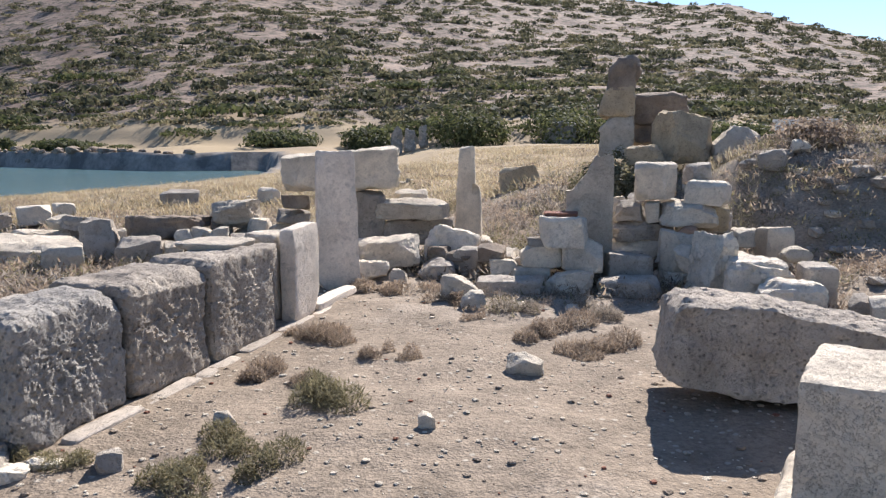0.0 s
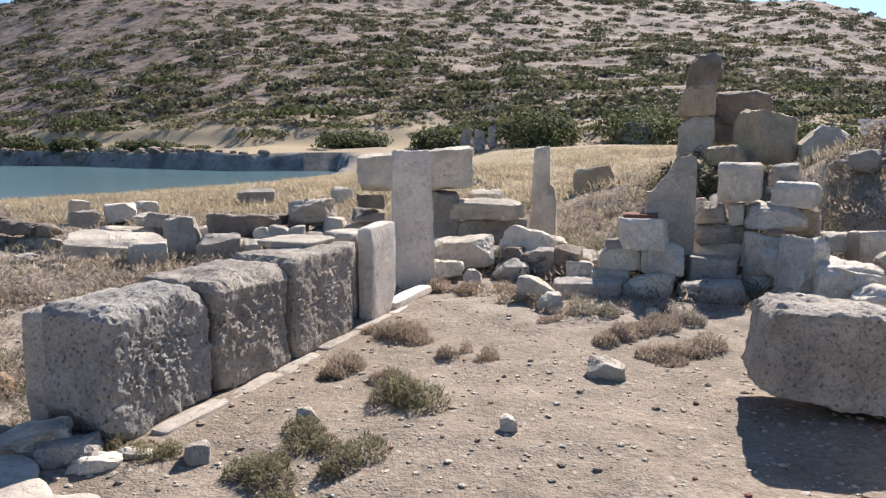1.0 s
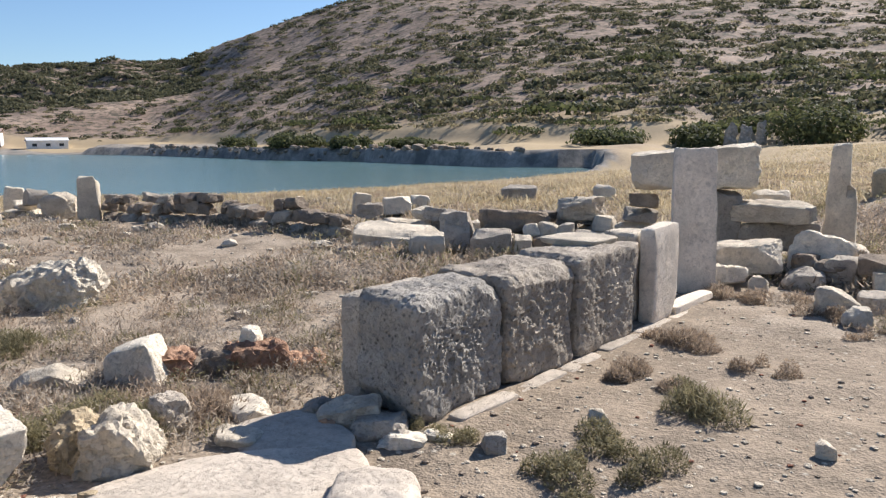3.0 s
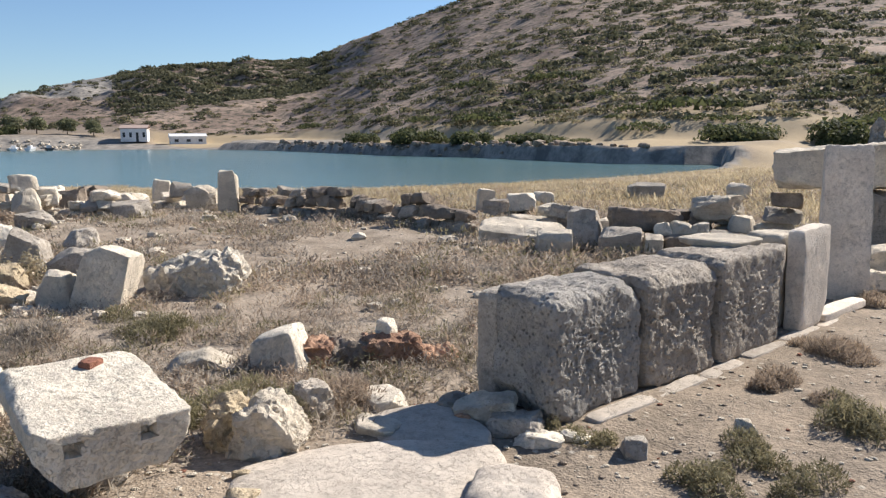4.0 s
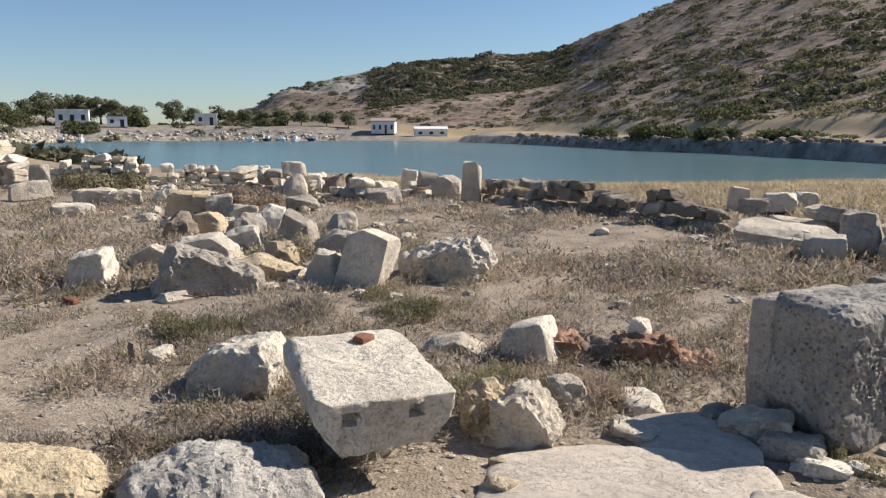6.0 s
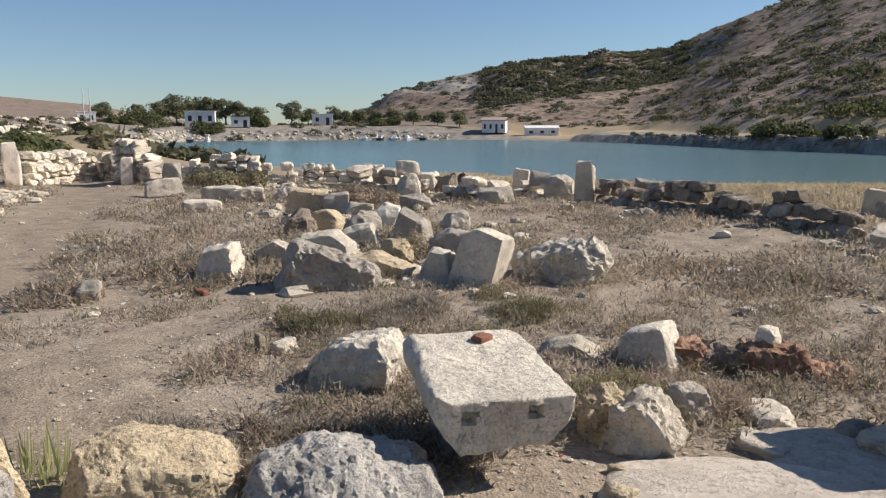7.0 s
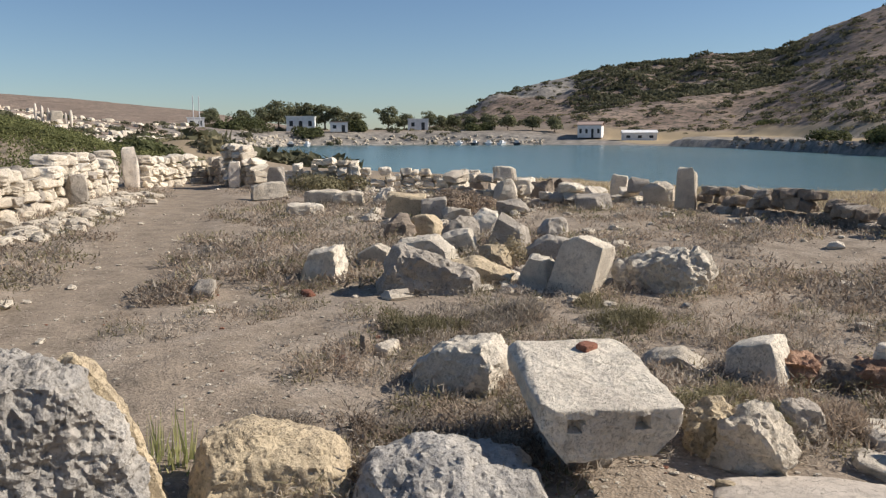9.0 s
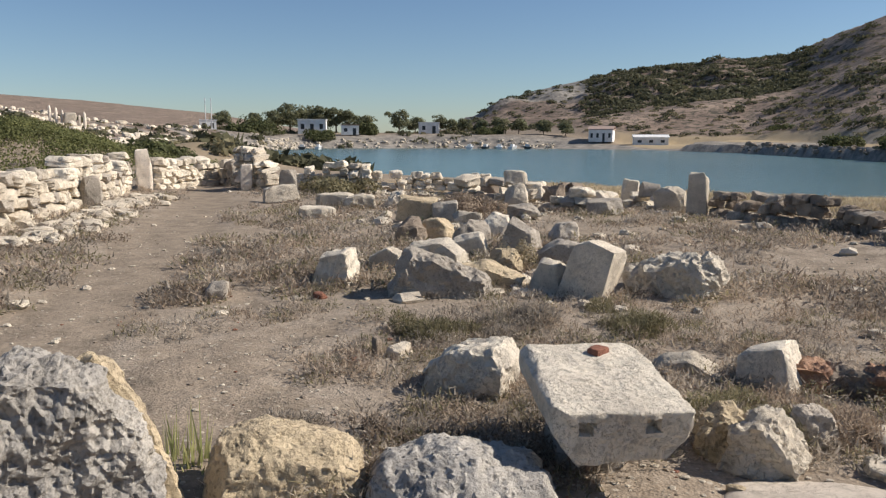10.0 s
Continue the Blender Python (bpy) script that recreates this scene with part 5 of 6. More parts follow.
scatter("pebbles", "brownish pebbles strewn over the earth", spots, 0.010 + 0.04 * r.random(len(spots)) ** 3, BROWN, 704, 0.45)
spots, r = loose(260, 2.2, 9, 705)
scatter("brick_crumbs", "crumbs of red clay brick strewn over the earth", spots, 0.012 + 0.03 * r.random(len(spots)) ** 2, TILE, 706)
spots, r = loose(420, 7, 40, 707)
scatter("field_stones", "pale stones lying about the field", spots, 0.06 + 0.22 * r.random(len(spots)) ** 3, PALE, 708)
r = np.random.default_rng(709)
spots = np.stack([4.2 + 5 * r.random(420), 7.5 + 8.5 * r.random(420)], -1)
scatter("slope_rubble", "grey rubble and shards covering the bank", spots, 0.06 + 0.26 * r.random(420) ** 2.5, GREY, 710)
spots = np.stack([-13.5 - 10 * r.random(260), -1.9 + 0.25 * r.random(260) * 10 - 1.0], -1)
spots[:, 1] = -2.4 - 0.25 * (spots[:, 0] + 13.5) + r.normal(0.75, 0.35, 260)
scatter("wall_tumble", "pale stones tumbled from the wall", spots, 0.10 + 0.34 * r.random(260) ** 2, PALE, 711)
spots = np.stack([r.uniform(-24, -9, 240), r.uniform(4.0, 12.5, 240)], -1)
scatter("wall_tumble", "pale stones tumbled about the far pile", spots, 0.07 + 0.3 * r.random(240) ** 2.5, PALE, 712)
spots = np.stack([r.normal(-8.9, 0.9, 90), r.normal(3.9, 0.7, 90)], -1)
scatter("heap_rubble", "small broken stones filling the rubble heap", spots, 0.08 + 0.2 * r.random(90), PALE, 713)


# ---- plants ----
def blades(name, label, spots, radius, tall, count, width, material, seed, lean=0.7, category="scrub", bushy=False):
    """Tufts of fine twigs or grass joined into one mesh, a thin triangle each."""
    r = np.random.default_rng(seed)
    n = len(spots)
    z = height(spots[:, 0], spots[:, 1])
    k = np.repeat(np.arange(n), count)
    m = len(k)
    a = r.uniform(0, 2 * np.pi, m)
    q = np.sqrt(r.random(m)) * radius[k]
    bx, by = spots[k, 0] + q * np.cos(a), spots[k, 1] + q * np.sin(a)
    dome = np.sqrt(np.clip(1.05 - (q / radius[k]) ** 2, 0.05, 1))
    h = tall[k] * dome * r.uniform(0.45, 1.15, m)
    tip = lean * r.uniform(0.1, 1.0, m) * h + 0.15 * q
    a2 = a + r.normal(0, 0.9, m)
    low = r.uniform(0.0, 0.45, m) * h
    base = np.stack([bx, by, z[k] + low - 0.01], -1)
    top = np.stack([bx + tip * np.cos(a2), by + tip * np.sin(a2), z[k] + h], -1)
    if bushy:
        up = r.uniform(0.25, 1.0, m)
        base = np.stack([bx, by, z[k] + tall[k] * dome * up - 0.02], -1)
        way = r.normal(size=(m, 3)) + np.stack([0.8 * np.cos(a), 0.8 * np.sin(a), np.full(m, 0.7)], -1)
        way /= np.linalg.norm(way, axis=1, keepdims=True)
        top = base + way * (radius[k] * r.uniform(0.12, 0.38, m))[:, None]
    a3 = r.uniform(0, 2 * np.pi, m)
    side = np.stack([np.cos(a3), np.sin(a3), np.zeros(m)], -1) * (width * r.uniform(0.6, 1.4, m))[:, None]
    v = np.stack([base - side, base + side, top], 1).reshape(-1, 3)
    f = np.arange(3 * m).reshape(-1, 3)
    return tagged(new(name, mesh_of(name, v, f, material, False)), label, category, kind="stuff")


def patch(n, rmin, rmax, seed, keep, lo=-33, hi=101):
    s, r = loose(n, rmin, rmax, seed, lo, hi)
    return s[keep(s[:, 0], s[:, 1]) > r.random(n)]


def clear(x, y):
    """No plants in the wall's blocks and on the paving."""
    return (np.hypot(x + 2.65, y - 2.6) > 0.75) * (np.abs((x + 2.05) * 0.97 - (y - 5.2) * 0.24) > 0.34) * (np.hypot(x + 0.6, y) > 1.6)


def scrubby(x, y):
    return np.clip((scrub_cover(x, y) - 0.58) * 4.5, 0, 1) * clear(x, y)


def tufts(seed, n, rmin, rmax, count, width, tall, rad, keep=scrubby):
    s = patch(n, rmin, rmax, seed, keep)
    r = np.random.default_rng(seed + 1)
    return s, rad * r.uniform(0.55, 1.4, len(s)), tall * r.uniform(0.5, 1.4, len(s)), count, width


for mat, label, seed, share in ((DRY, "brown dry dwarf scrub on the earth", 801, 1.0), (GREY_SCRUB, "grey dry thistly scrub on the earth", 803, 0.9), (OLIVE, "olive-brown spiny scrub on the earth", 805, 0.4)):
    s, a, b, c, w = tufts(seed, int(1500 * share), 2.2, 9.5, 120, 0.0062, 0.12, 0.17)
    blades("dry_scrub", label, s, a, b, c, w, mat, seed + 50, bushy=True)
    s, a, b, c, w = tufts(seed + 20, int(4200 * share), 8, 34, 46, 0.014, 0.16, 0.25)
    blades("dry_scrub", label, s, a, b, c, w, mat, seed + 60, bushy=True)


# the few larger cushions on the court
def cushion(x, y, w, h, mat, seed, label):
    r = np.random.default_rng(seed + 7)
    s = np.column_stack([x + r.normal(0, 0.36 * w, 6), y + r.normal(0, 0.30 * w, 6)])
    ob = blades("thorn_cushion", label, s, w * r.uniform(0.14, 0.32, 6), h * r.uniform(0.4, 0.9, 6), int(1500 * w), 0.0048, mat, seed, 0.5, bushy=True)
    ob["kind"] = ""
    del ob["kind"]
    return tagged(ob, label, "shrub", "thorn cushions")


for k, (x, y, w, h, mat) in enumerate(((-0.82, 4.55, 0.55, 0.20, OLIVE), (-1.28, 5.0, 0.5, 0.14, DRY), (-0.50, 5.5, 0.32, 0.15, DRY), (-1.05, 3.75, 0.40, 0.15, OLIVE), (-1.25, 3.42, 0.42, 0.18, OLIVE),
                                       (-0.98, 6.1, 0.62, 0.16, DRY), (0.75, 6.3, 0.6, 0.17, DRY), (1.0, 5.75, 0.55, 0.16, DRY), (1.05, 6.9, 0.6, 0.16, GREY_SCRUB), (0.17, 6.7, 0.22, 0.10, DRY),
                                       (-2.02, 3.62, 0.24, 0.15, OLIVE), (0.15, 7.35, 0.45, 0.16, DRY), (-0.85, 8.05, 0.6, 0.18, DRY), (-4.05, 4.5, 0.35, 0.2, OLIVE), (-4.1, 2.95, 0.7, 0.22, OLIVE), (-3.75, 3.3, 0.6, 0.2, DRY),
                                       (-4.0, 1.45, 0.4, 0.22, GREY_SCRUB), (-6.4, 3.0, 0.8, 0.2, GREY_SCRUB), (-6.0, 3.9, 0.7, 0.2, OLIVE), (-6.6, 2.2, 0.7, 0.18, OLIVE), (-4.75, 0.6, 0.5, 0.16, GREY_SCRUB), (-4.4, 1.05, 0.35, 0.15, DRY))):
    cushion(x, y, w, h, mat, 850 + k, "low dry thorn cushion on the bare earth" if mat is not OLIVE else "low greenish thorn cushion on the bare earth")

# the green shoots between the front boulders
s = np.array([(-4.45, 0.02), (-4.4, 0.1), (-4.5, -0.06)])
blades("green_shoots", "yellow-green grass shoots between the boulders", s, np.full(3, 0.09), np.full(3, 0.34), 26, 0.006, leaf_material("fresh_shoots", (0.25, 0.27, 0.10), (0.50, 0.46, 0.22)), 880, 0.15, "grass")


def strawy(x, y):
    d = shore(x, y)
    v = ease(d, 0.6, 2.5) * ease(d, 30, 14) * (y > 9) * (x > -40) * (y < 66)
    v = np.maximum(v, 0.9 * ease(y, 13, 17) * (x > -12) * (y < 75))
    return v * ((y > 12.2 + 0.06 * np.abs(x)) | (x > -2))


s = patch(12000, 11, 75, 901, strawy, -30, 72)
r = np.random.default_rng(902)
blades("dry_grass", "tall golden dry grass on the harbour bank", s, 0.35 + 0.012 * np.hypot(s[:, 0], s[:, 1]), 0.17 * r.uniform(0.4, 1.6, len(s)), 26, 0.018, STRAW, 903, 0.5, "grass")
s = patch(700, 8, 20, 905, lambda x, y: ease(np.hypot(x - 3.0, y - 12.2), 2.6, 1.0) * 0.9, -30, 20)
blades("dry_grass", "golden grass tufts on the mound", s, np.full(len(s), 0.3), np.full(len(s), 0.24), 40, 0.006, STRAW, 906, 0.5, "grass")


for mat, label, seed in ((DRY, "brown dry scrub behind the broken wall", 911), (OLIVE, "olive scrub on the bank behind the court", 913)):
    s = patch(1500, 9.3, 19, seed, lambda x, y: (x > -0.4) * np.clip(0.35 + 0.6 * waves(x, y, 1.3, seed), 0, 1) * (np.hypot(x - 3.4, y - 8.9) > 0.9), -36, 6)
    r = np.random.default_rng(seed + 1)
    blades("dry_scrub", label, s, 0.20 * r.uniform(0.5, 1.5, len(s)), 0.20 * r.uniform(0.4, 1.5, len(s)), 60, 0.010, mat, seed + 2, bushy=True)
s = patch(1400, 12.5, 45, 915, lambda x, y: strawy(x, y) * np.clip(0.1 + 0.6 * waves(x, y, 3.1, 916), 0, 1), -30, 50)
r = np.random.default_rng(917)
blades("dry_scrub", "brown dry scrub among the golden grass", s, 0.3 * r.uniform(0.5, 1.6, len(s)), 0.22 * r.uniform(0.4, 1.4, len(s)), 50, 0.016, DRY, 918, bushy=True)


def foliage(centres, radii, count, leaf, seed, squash=0.7, wide=1.0):
    """Leaf triangles over lumpy domes."""
    r = np.random.default_rng(seed)
    n = len(centres)
    k = np.repeat(np.arange(n), count)
    m = len(k)
    d = r.normal(size=(m, 3))
    d[:, 2] = np.abs(d[:, 2]) * 1.0 - 0.12
    d /= np.linalg.norm(d, axis=1, keepdims=True)
    p = centres[k] + d * radii[k][:, None] * (wide, 1, squash) * r.uniform(0.72, 1.08, m)[:, None]
    t1 = np.cross(d, r.normal(size=(m, 3)))
    t1 /= np.linalg.norm(t1, axis=1, keepdims=True) + 1e-9
    t2 = np.cross(d + 0.6 * r.normal(size=(m, 3)), t1)
    t2 /= np.linalg.norm(t2, axis=1, keepdims=True) + 1e-9
    s = (leaf[k] if isinstance(leaf, np.ndarray) else np.full(m, leaf)) * r.uniform(0.6, 1.4, m)
    v = np.stack([p - t1 * s[:, None], p + t1 * s[:, None], p + t2 * (1.5 * s)[:, None]], 1).reshape(-1, 3)
    return v, np.arange(3 * m).reshape(-1, 3)


def hill_bushes(n, seed, rmin, rmax, size, material, label, keep, squash=0.5, lo=-36, hi=68, count=64, leaf=0.22):
    s, r = loose(n, rmin, rmax, seed, lo, hi)
    x, y = s.T
    hill, u, az, rad = north_hill(x, y)
    s = s[(keep(x, y, u) > r.random(n)) & (shore(x, y) > 1.5)]
    rads = size * r.uniform(0.45, 1.5, len(s)) ** 1.4
    c = np.stack([s[:, 0], s[:, 1], height(s[:, 0], s[:, 1])], -1)
    v, f = foliage(c, rads, count, leaf * rads, seed + 1, squash, 1.5)
    return tagged(new("hill_scrub", mesh_of("hill_scrub", v, f, material, False)), label, "scrub", kind="stuff")


hill_bushes(7200, 921, 92, 475, 1.3, HILLGREEN, "dark green maquis bushes over the hillside", lambda x, y, u: (u > 0.05) * (0.38 + 0.25 * ease(u, 0.1, 0.4) + 0.12 * (waves(x, y, 25, 41) > 0.0)))
hill_bushes(5200, 925, 90, 480, 0.8, OLIVE, "brownish low scrub over the hillside", lambda x, y, u: (u > 0.03) * 0.8)
hill_bushes(150, 929, 86, 240, 2.8, GREEN, "broad green bushes at the hill's foot", lambda x, y, u: ((u > 0.02) & (u < 0.22)) * 0.75, 0.26, count=420, leaf=0.085)
hill_bushes(2600, 933, 250, 490, 1.6, HILLGREEN, "dark bushes along the ridge", lambda x, y, u: (u > 0.75) * 0.8)

hill_bushes(170, 935, 84, 150, 1.5, GREEN, "low green bushes on the terrace above the quay", lambda x, y, u: (y > 62 + 0.45 * np.abs(x + 20)) * (shore(x, y) > 4) * 0.8, 0.34, count=300, leaf=0.10)
hill_bushes(1500, 936, 300, 485, 1.9, HILLGREEN, "dark bushes over the headland", lambda x, y, u: (u > 0.3) * 0.8, 0.5, 41, 56)
hill_bushes(900, 937, 60, 420, 1.3, HILLGREEN, "scattered green scrub over the far slopes", lambda x, y, u: 0.8 + 0 * x, 0.5, 64, 104)
hill_bushes(900, 939, 60, 420, 0.9, OLIVE, "brownish low scrub over the far slopes", lambda x, y, u: 0.8 + 0 * x, 0.5, 64, 104)


def shrub(name, x, y, w, tall, material, seed, label, category="shrub", count=900, leaf=0.08, lumps=7):
    r = np.random.default_rng(seed)
    c = np.stack([r.uniform(-0.34, 0.34, lumps) * w, r.uniform(-0.34, 0.34, lumps) * w, np.zeros(lumps)], -1)
    c += (x, y, 0)
    c[:, 2] = height(c[:, 0], c[:, 1]) + tall * r.uniform(0.0, 0.25, lumps)
    v, f = foliage(c, np.full(lumps, w * 0.24) * r.uniform(0.7, 1.2, lumps), count // lumps, leaf, seed, tall / (w * 0.34))
    return tagged(new(name, mesh_of(name, v, f, material, False)), label, category)


shrub("thorn_bush", -15.6, 6.75, 2.0, 0.55, DRY, 941, "rounded dry brown thorn bush by the far pile", count=4200, leaf=0.025)
shrub("thorn_bush", -9.0, 4.4, 0.5, 0.4, STRAW, 942, "small yellow dry bush in the heap", count=900, leaf=0.018)
shrub("green_bush", -23.3, 6.3, 2.2, 0.6, OLIVE, 943, "green bush growing over the harbour wall", count=2500, leaf=0.04)
shrub("mound_bush", 2.3, 12.4, 1.6, 0.75, OLIVE, 944, "yellow-green bush on the mound", count=2600, leaf=0.035)
shrub("mound_bush", 5.4, 11.4, 1.2, 0.4, DRY, 945, "dry bush on the rubble slope", count=1600, leaf=0.03)
shrub("mound_bush", 6.5, 9.3, 1.4, 0.5, OLIVE, 946, "dry olive bush on the bank", count=1800, leaf=0.03)
# the green mound behind the field wall
r = np.random.default_rng(950)
c = np.stack([r.normal(-46, 6.5, 700), r.normal(-6.0, 4.8, 700)], -1)
c = np.column_stack([c, height(c[:, 0], c[:, 1])])
v, f = foliage(c, np.full(len(c), 0.8), 120, 0.055, 951, 0.7)
tagged(new("mound_scrub", mesh_of("mound_scrub", v, f, leaf_material("mound_green", (0.09, 0.10, 0.04), (0.22, 0.225, 0.09)), False)), "dense green scrub covering the mound", "scrub", kind="stuff")
for x, y, w, h, seed in ((-47, 2.6, 4.2, 1.2, 962),):
    shrub("green_bush", x, y, w, h, GREEN, seed, "broad green bush behind the gate", count=2600, leaf=0.14, lumps=12)
for x, y, w, h, seed in ((-68, 96.5, 9, 2.4, 963), (-57, 93.0, 6, 1.8, 964), (-45, 89, 6, 1.2, 965), (-88, 108, 7, 2.0, 966), (-19.5, 88, 8, 1.8, 967), (1, 90, 11, 4.2, 968), (13, 88, 12, 4.0, 969), (-10, 90, 6, 2.6, 970), (30, 80, 12, 2.4, 971)):
    shrub("shore_bush", x, y, w, h, GREEN, seed, "broad dark green bush at the hill's foot", count=3600, leaf=0.2, lumps=14)


# ---- the far shore ----
def tree(x, y, tall, spread, seed, label):
    """A tapered trunk with limbs, and a crown of leaf clumps with gaps."""
    r = np.random.default_rng(seed)
    z0 = ground_z(x, y)
    root = thing("tree", x, y, z0 - 0.05, 0, label, "tree", "far trees")
    bm = bmesh.new()
    bmesh.ops.create_cone(bm, segments=8, radius1=0.035 * tall, radius2=0.018 * tall, depth=tall * 0.55, cap_ends=True, matrix=Matrix.Translation((0, 0, tall * 0.275)))
    tips = []
    for k in range(7):
        a, e = k * 0.9 + r.uniform(0, 0.5), r.uniform(0.5, 1.1)
        way = Vector((math.cos(a) * math.cos(e), math.sin(a) * math.cos(e), math.sin(e)))
        long = tall * r.uniform(0.25, 0.42)
        foot = Vector((0, 0, tall * r.uniform(0.15, 0.45)))
        m = Matrix.Translation(foot + way * long / 2) @ way.to_track_quat("Z", "Y").to_matrix().to_4x4()
        bmesh.ops.create_cone(bm, segments=6, radius1=0.014 * tall, radius2=0.005 * tall, depth=long, cap_ends=True, matrix=m)
        tips.append(foot + way * long)
    part("trunk", bm, BARK, root)
    c = np.array([t[:] for t in tips] + [(r.normal(0, spread * 0.22), r.normal(0, spread * 0.22), tall * r.uniform(0.22, 0.85)) for _ in range(16)])
    v, f = foliage(c, spread * r.uniform(0.18, 0.32, len(c)), 110, 0.04 * spread, seed, 0.85)
    crown = new("crown", mesh_of("crown", v, f, TREE, False))
    crown.parent = root
    return root


def house(name, x, y, rz, w, d, h, label, windows=3, roof=PLASTER, pitch=0.0, door=True):
    z0 = ground_z(x, y) - 0.1
    root = thing(name, x, y, z0, rz, label, "house", "far houses")
    t = 0.3

    def panel(*box):
        part("wall", box_bm(bmesh.new(), *box), PLASTER, root)

    # front wall in pieces round its openings, the other three whole
    gap, sill, head = w / windows, 0.35 * h, 0.72 * h
    for k in range(windows):
        cx = -w / 2 + gap * (k + 0.5)
        ow = min(1.1, gap * 0.4)
        panel(cx - (gap + ow) / 4, -d / 2, h / 2, (gap - ow) / 2, t, h)
        panel(cx + (gap + ow) / 4, -d / 2, h / 2, (gap - ow) / 2, t, h)
        panel(cx, -d / 2, (h + head) / 2, ow, t, h - head)
        if not (door and k == windows // 2):
            panel(cx, -d / 2, sill / 2, ow, t, sill)
    panel(0, d / 2, h / 2, w, t, h)
    for s in (-1, 1):
        panel(s * (w / 2 - t / 2), 0, h / 2, t, d - t, h)
    for k in range(windows):
        cx = -w / 2 + gap * (k + 0.5)
        is_door = door and k == windows // 2
        low = 0 if is_door else sill
        bm = box_bm(bmesh.new(), cx, -d / 2 + 0.08, (low + head) / 2, min(1.1, gap * 0.4), 0.06, head - low, 0.01)
        part("door" if is_door else "window", bm, GLASS_DARK, root, "dark door" if is_door else "dark window pane")
    bm = bmesh.new()
    box_bm(bm, 0, 0, h + 0.12, w + 0.5, d + 0.5, 0.24, 0.04)
    if pitch:
        for s in (-1, 1):
            m = Matrix.Translation((0, s * d / 4, h + 0.24 + pitch / 2)) @ Matrix.Rotation(s * math.atan2(pitch, d / 2) * -1, 4, "X") @ Matrix.Diagonal((w + 0.6, d / 2 + 0.5, 0.12, 1))
            bmesh.ops.create_cube(bm, size=1.0, matrix=m)
    part("roof", bm, roof, root)
    return root


def at(az, r):
    a = radians(az)
    return -0.6 - r * math.sin(a), r * math.cos(a)


house("white_house", *at(75.9, 247), 72, 8.6, 6.5, 4.4, "white flat-roofed house on the far shore", 3)
house("white_house", *at(54.8, 238), 48, 7.0, 6.5, 3.6, "white house with a grey roof by the water", 4, ROOF, 0.9)
house("white_house", *at(51.4, 230), 56, 9.5, 6.0, 2.0, "low white house by the water", 3, PLASTER, 0.7, False)
house("white_house", *at(67.4, 262), 66, 6.8, 5.0, 3.6, "small white house with a dark porch", 2)
house("stone_hut", *at(73.2, 244), 73, 5.4, 4.0, 2.9, "pale roofless hut by the far shore", 2, ROOF, 0.0)
house("stone_hut", *at(83.2, 232), 83, 4.6, 4.0, 2.5, "small pale hut below the masts", 2)
house("stone_hut", *at(-24.6, 72), -25, 4.4, 3.0, 1.9, "low whitewashed hut beyond the mound", 2, PLASTER, 0.0, False)
for k, (az, r, tall, spread) in enumerate(((82.3, 236, 5.5, 5.5), (80.0, 262, 7.0, 6), (78.6, 262, 8.5, 7), (77.5, 264, 9.5, 8), (76.3, 266, 9.5, 8), (75.2, 266, 9.0, 7.5), (74.2, 266, 9.0, 7), (73.3, 264, 8.0, 6), (71.9, 258, 5.5, 6),
                                           (69.6, 262, 8.0, 6), (68.4, 270, 5.5, 6), (66.6, 268, 6.5, 5), (65.6, 266, 5.0, 5), (64.8, 262, 5.0, 5), (63.6, 255, 4.5, 5), (62.2, 255, 4.5, 6), (60.8, 250, 4.5, 6), (59.0, 248, 4.0, 6), (57.4, 246, 4.0, 5))):
    tree(*at(az, r), tall, spread, 1000 + k, "dark green tree on the far shore")
for k, (az, r, w, h) in enumerate(((79.5, 240, 15, 5.0), (75.4, 239, 10, 2.6), (71.9, 246, 7, 4.0), (63, 250, 9, 2.5), (81, 222, 8, 2.5))):
    shrub("far_bush", *at(az, r), w, h, GREEN, 1040 + k, "dark green bush on the far shore", count=1800, leaf=0.3, lumps=12)
for az in (82.95, 83.35):
    x, y = at(az, 225)
    root = thing("mast", x, y, ground_z(x, y) - 0.1, 0, "slender pale mast on the far shore", "mast", "masts")
    bm = bmesh.new()
    bmesh.ops.create_cone(bm, segments=8, radius1=0.16, radius2=0.09, depth=8.6, cap_ends=True, matrix=Matrix.Translation((0, 0, 4.3)))
    part("pole", bm, STEEL, root)
    part("foot", box_bm(bmesh.new(), 0, 0, 0.2, 0.9, 0.9, 0.5, 0.05), STEEL, root)


def boat(az, r, long, rz, hull, label):
    x, y = at(az, r)
    root = thing("boat", x, y, SEA - 0.15, rz, label, "boat", "moored boats")
    bm = bmesh.new()
    c, faces = cube_grid(6)
    u = (c[:, 0] + 1) / 2
    p = np.stack([c[:, 0] * long / 2, c[:, 1] * long * 0.17 * np.clip(1.25 * (1 - np.abs(np.clip(c[:, 0], -0.2, 1)) ** 2.4), 0.03, 1) * (0.72 + 0.28 * c[:, 2]), c[:, 2] * 0.42 + 0.42 + 0.28 * u ** 2], -1)
    vs = [bm.verts.new(q) for q in p]
    for f in faces:
        bm.faces.new([vs[i] for i in f])
    part("hull", bm, hull, root)
    part("cabin", box_bm(bmesh.new(), -0.12 * long, 0, 1.15, long * 0.26, long * 0.18, 0.75, 0.06), PLASTER, root)
    return root


DARK_HULL = plain("dark_hull", (0.05, 0.055, 0.06), 0.5)
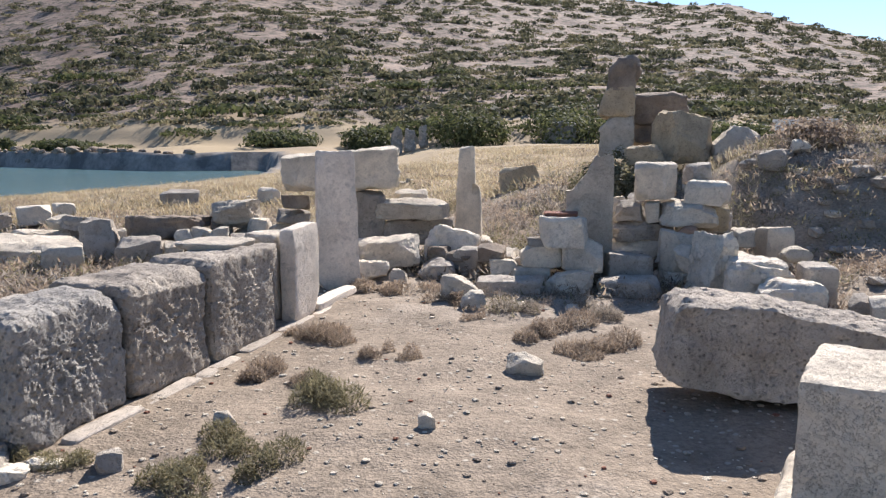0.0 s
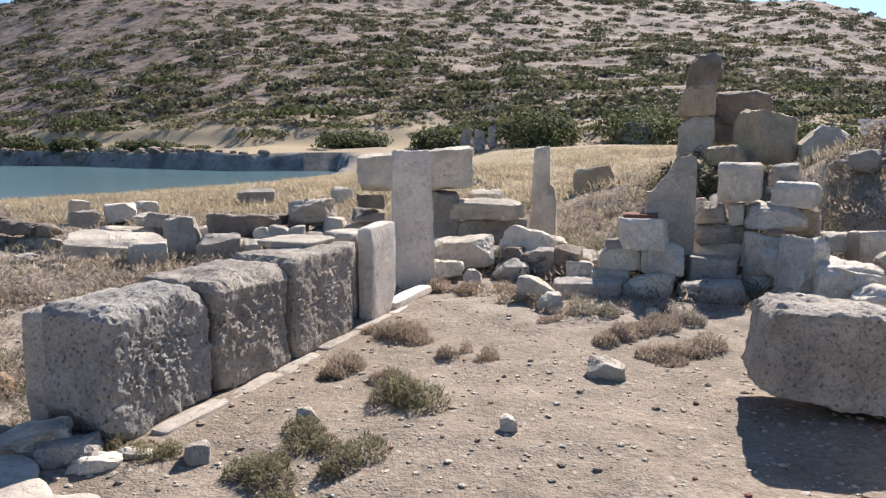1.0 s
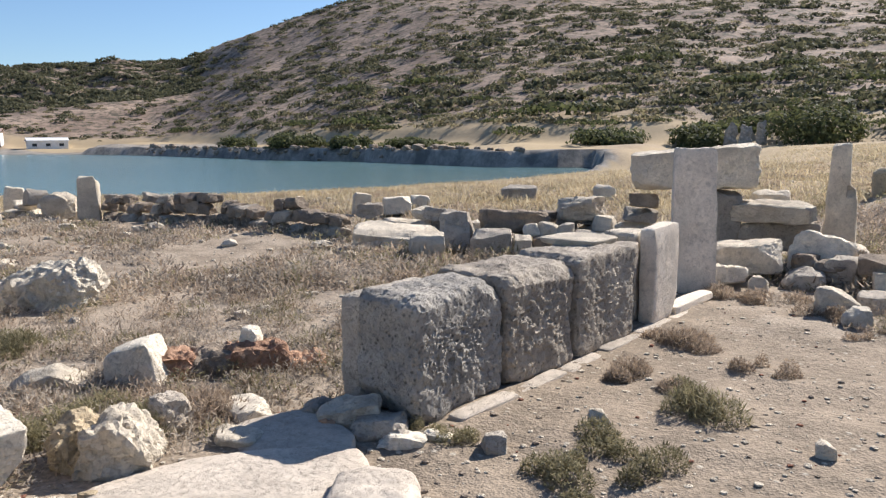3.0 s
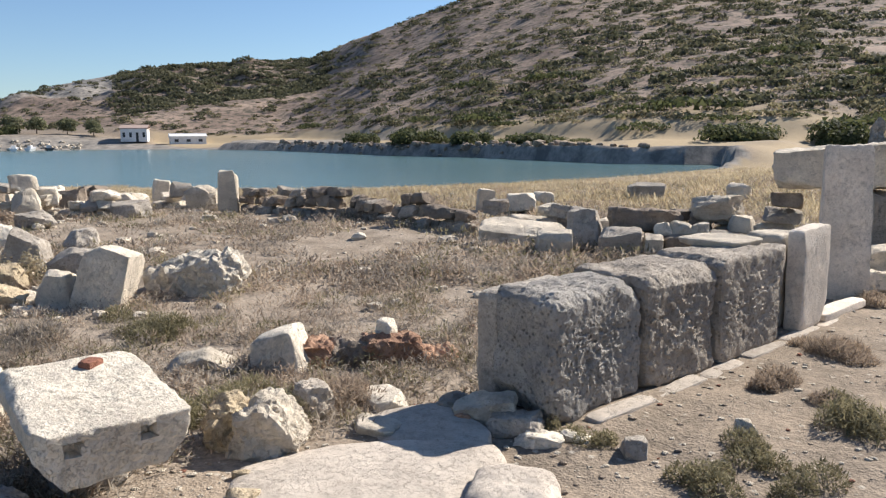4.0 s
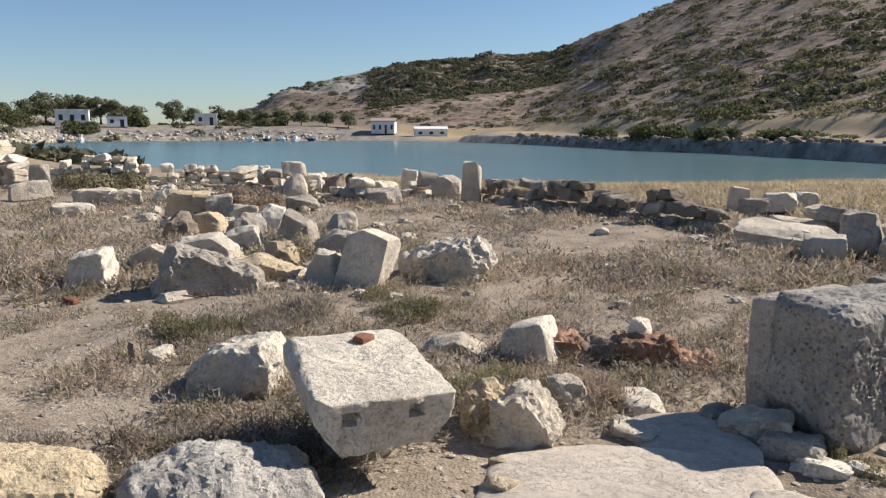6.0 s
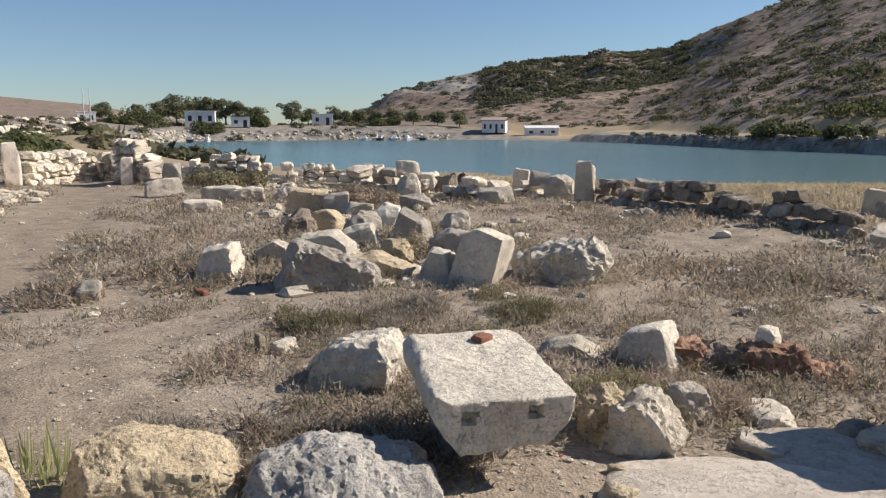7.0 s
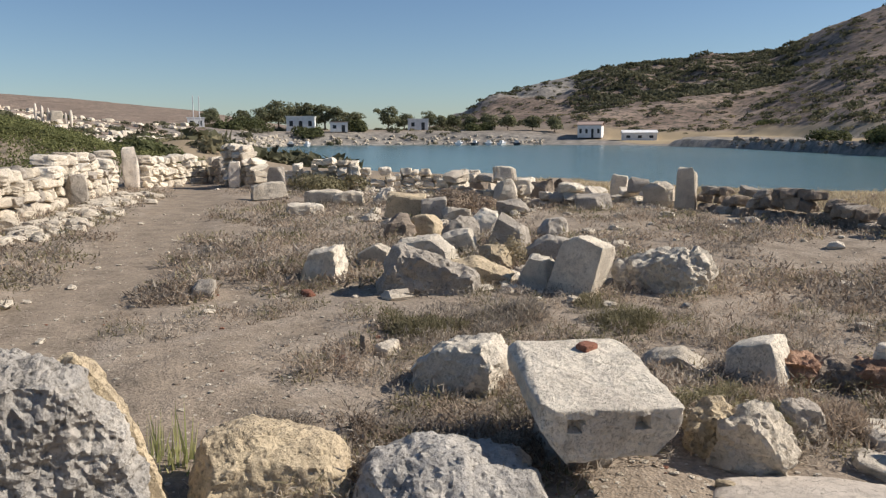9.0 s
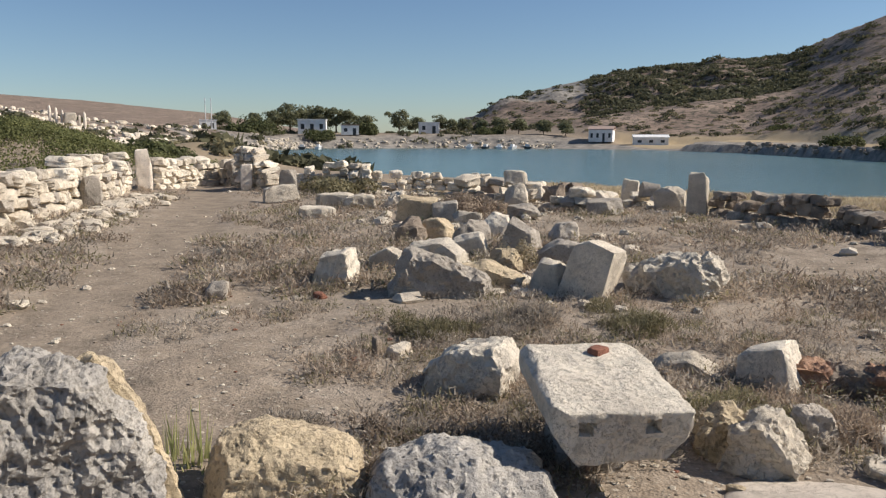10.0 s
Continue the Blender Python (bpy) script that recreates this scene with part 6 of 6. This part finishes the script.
for az, r, long, rz, hull, label in ((64.4, 219, 6.5, 150, HULL, "white motor boat at the mooring"), (63.2, 221, 5.5, 140, DARK_HULL, "small dark boat at the mooring"), (62.2, 222, 6.0, 150, HULL, "white fishing boat with a cabin"),
                                     (61.2, 222, 5.0, 130, HULL, "small white boat at the mooring"), (60.2, 222, 5.5, 160, DARK_HULL, "dark fishing boat at the mooring"), (76.7, 205, 6.0, 165, DARK_HULL, "dark boat lying by the rubble shore"),
                                     (75.5, 212, 4.0, 150, HULL, "small white boat by the rubble shore")):
    boat(az, r, long, rz, hull, label)
# the temple columns on the left slope
x0, y0 = at(93.2, 168)
for k, (dx, h) in enumerate(((0, 3.4), (1.1, 3.2), (2.2, 3.0), (5.2, 2.6), (6.1, 3.4))):
    x, y = x0 + 0.25 * dx, y0 + dx
    stone("column", "white marble column drum stack on the slope", "column", x, y, (0.62, 0.62, h), MARBLE, 1100 + k, n=8, square=2.2, skew=0.03, rough=0.02, group="temple columns")
stone("temple_wall", "pale ruined temple wall between the columns", "wall", x0 + 1.0, y0 + 3.6, (0.8, 2.2, 2.6), PALE, 1110, n=10, square=10, skew=0.06, rough=0.05)
# pale crags at the hill's foot
for k, (az, r, w, h) in enumerate(((3.9, 88, 1.3, 2.9), (2.9, 88, 1.3, 2.5), (1.9, 88.5, 1.1, 2.3), (-8.2, 86, 3.4, 2.4), (-9.5, 87, 2.2, 1.6))):
    x, y = at(az, r)
    stone("crag", "pale jagged rock at the hill's foot", "rock", x, y, (w, w * 0.7, h), CLIFF, 1120 + k, rz=az, n=16, square=3.5, skew=0.2, cuts=5, rough=0.22, pitch=0.7, sink=0.2, group="crags")
r = np.random.default_rng(1130)
n = 2600
az, dist = r.uniform(58, 84, n), r.uniform(0, 1, n)
px, py = np.array([at(a, 190 + 75 * q) for a, q in zip(az, dist)]).T
d = shore(px, py)
keep = (d > 0.2) & (d < 9)
scatter("shore_rubble", "pale boulders along the far shore", np.stack([px, py], -1)[keep], 0.4 + 1.1 * r.random(keep.sum()) ** 2, PALE, 1131, 0.8)
px, py = np.array([at(a, q) for a, q in zip(r.uniform(83, 100, 700), r.uniform(75, 230, 700))]).T
scatter("slope_boulders", "pale boulders and ruins over the left slope", np.stack([px, py], -1), 0.4 + 1.8 * r.random(700) ** 2.5, PALE, 1132, 0.8)
s = np.arange(0, 1, 0.0095)
qx, qy = np.interp(s, [0, 0.3, 0.42, 0.85, 1], [-23.5, -54, -65, -113, -124]), np.interp(s, [0, 0.3, 0.42, 0.85, 1], [72.2, 89.3, 91.3, 116.3, 122.2])
scatter("quay_stones", "grey stones along the old quay", np.stack([qx, qy], -1) + r.normal(0, 0.4, (len(s), 2)), 0.5 + 0.9 * r.random(len(s)) ** 2, BROWN, 1133, 0.7)
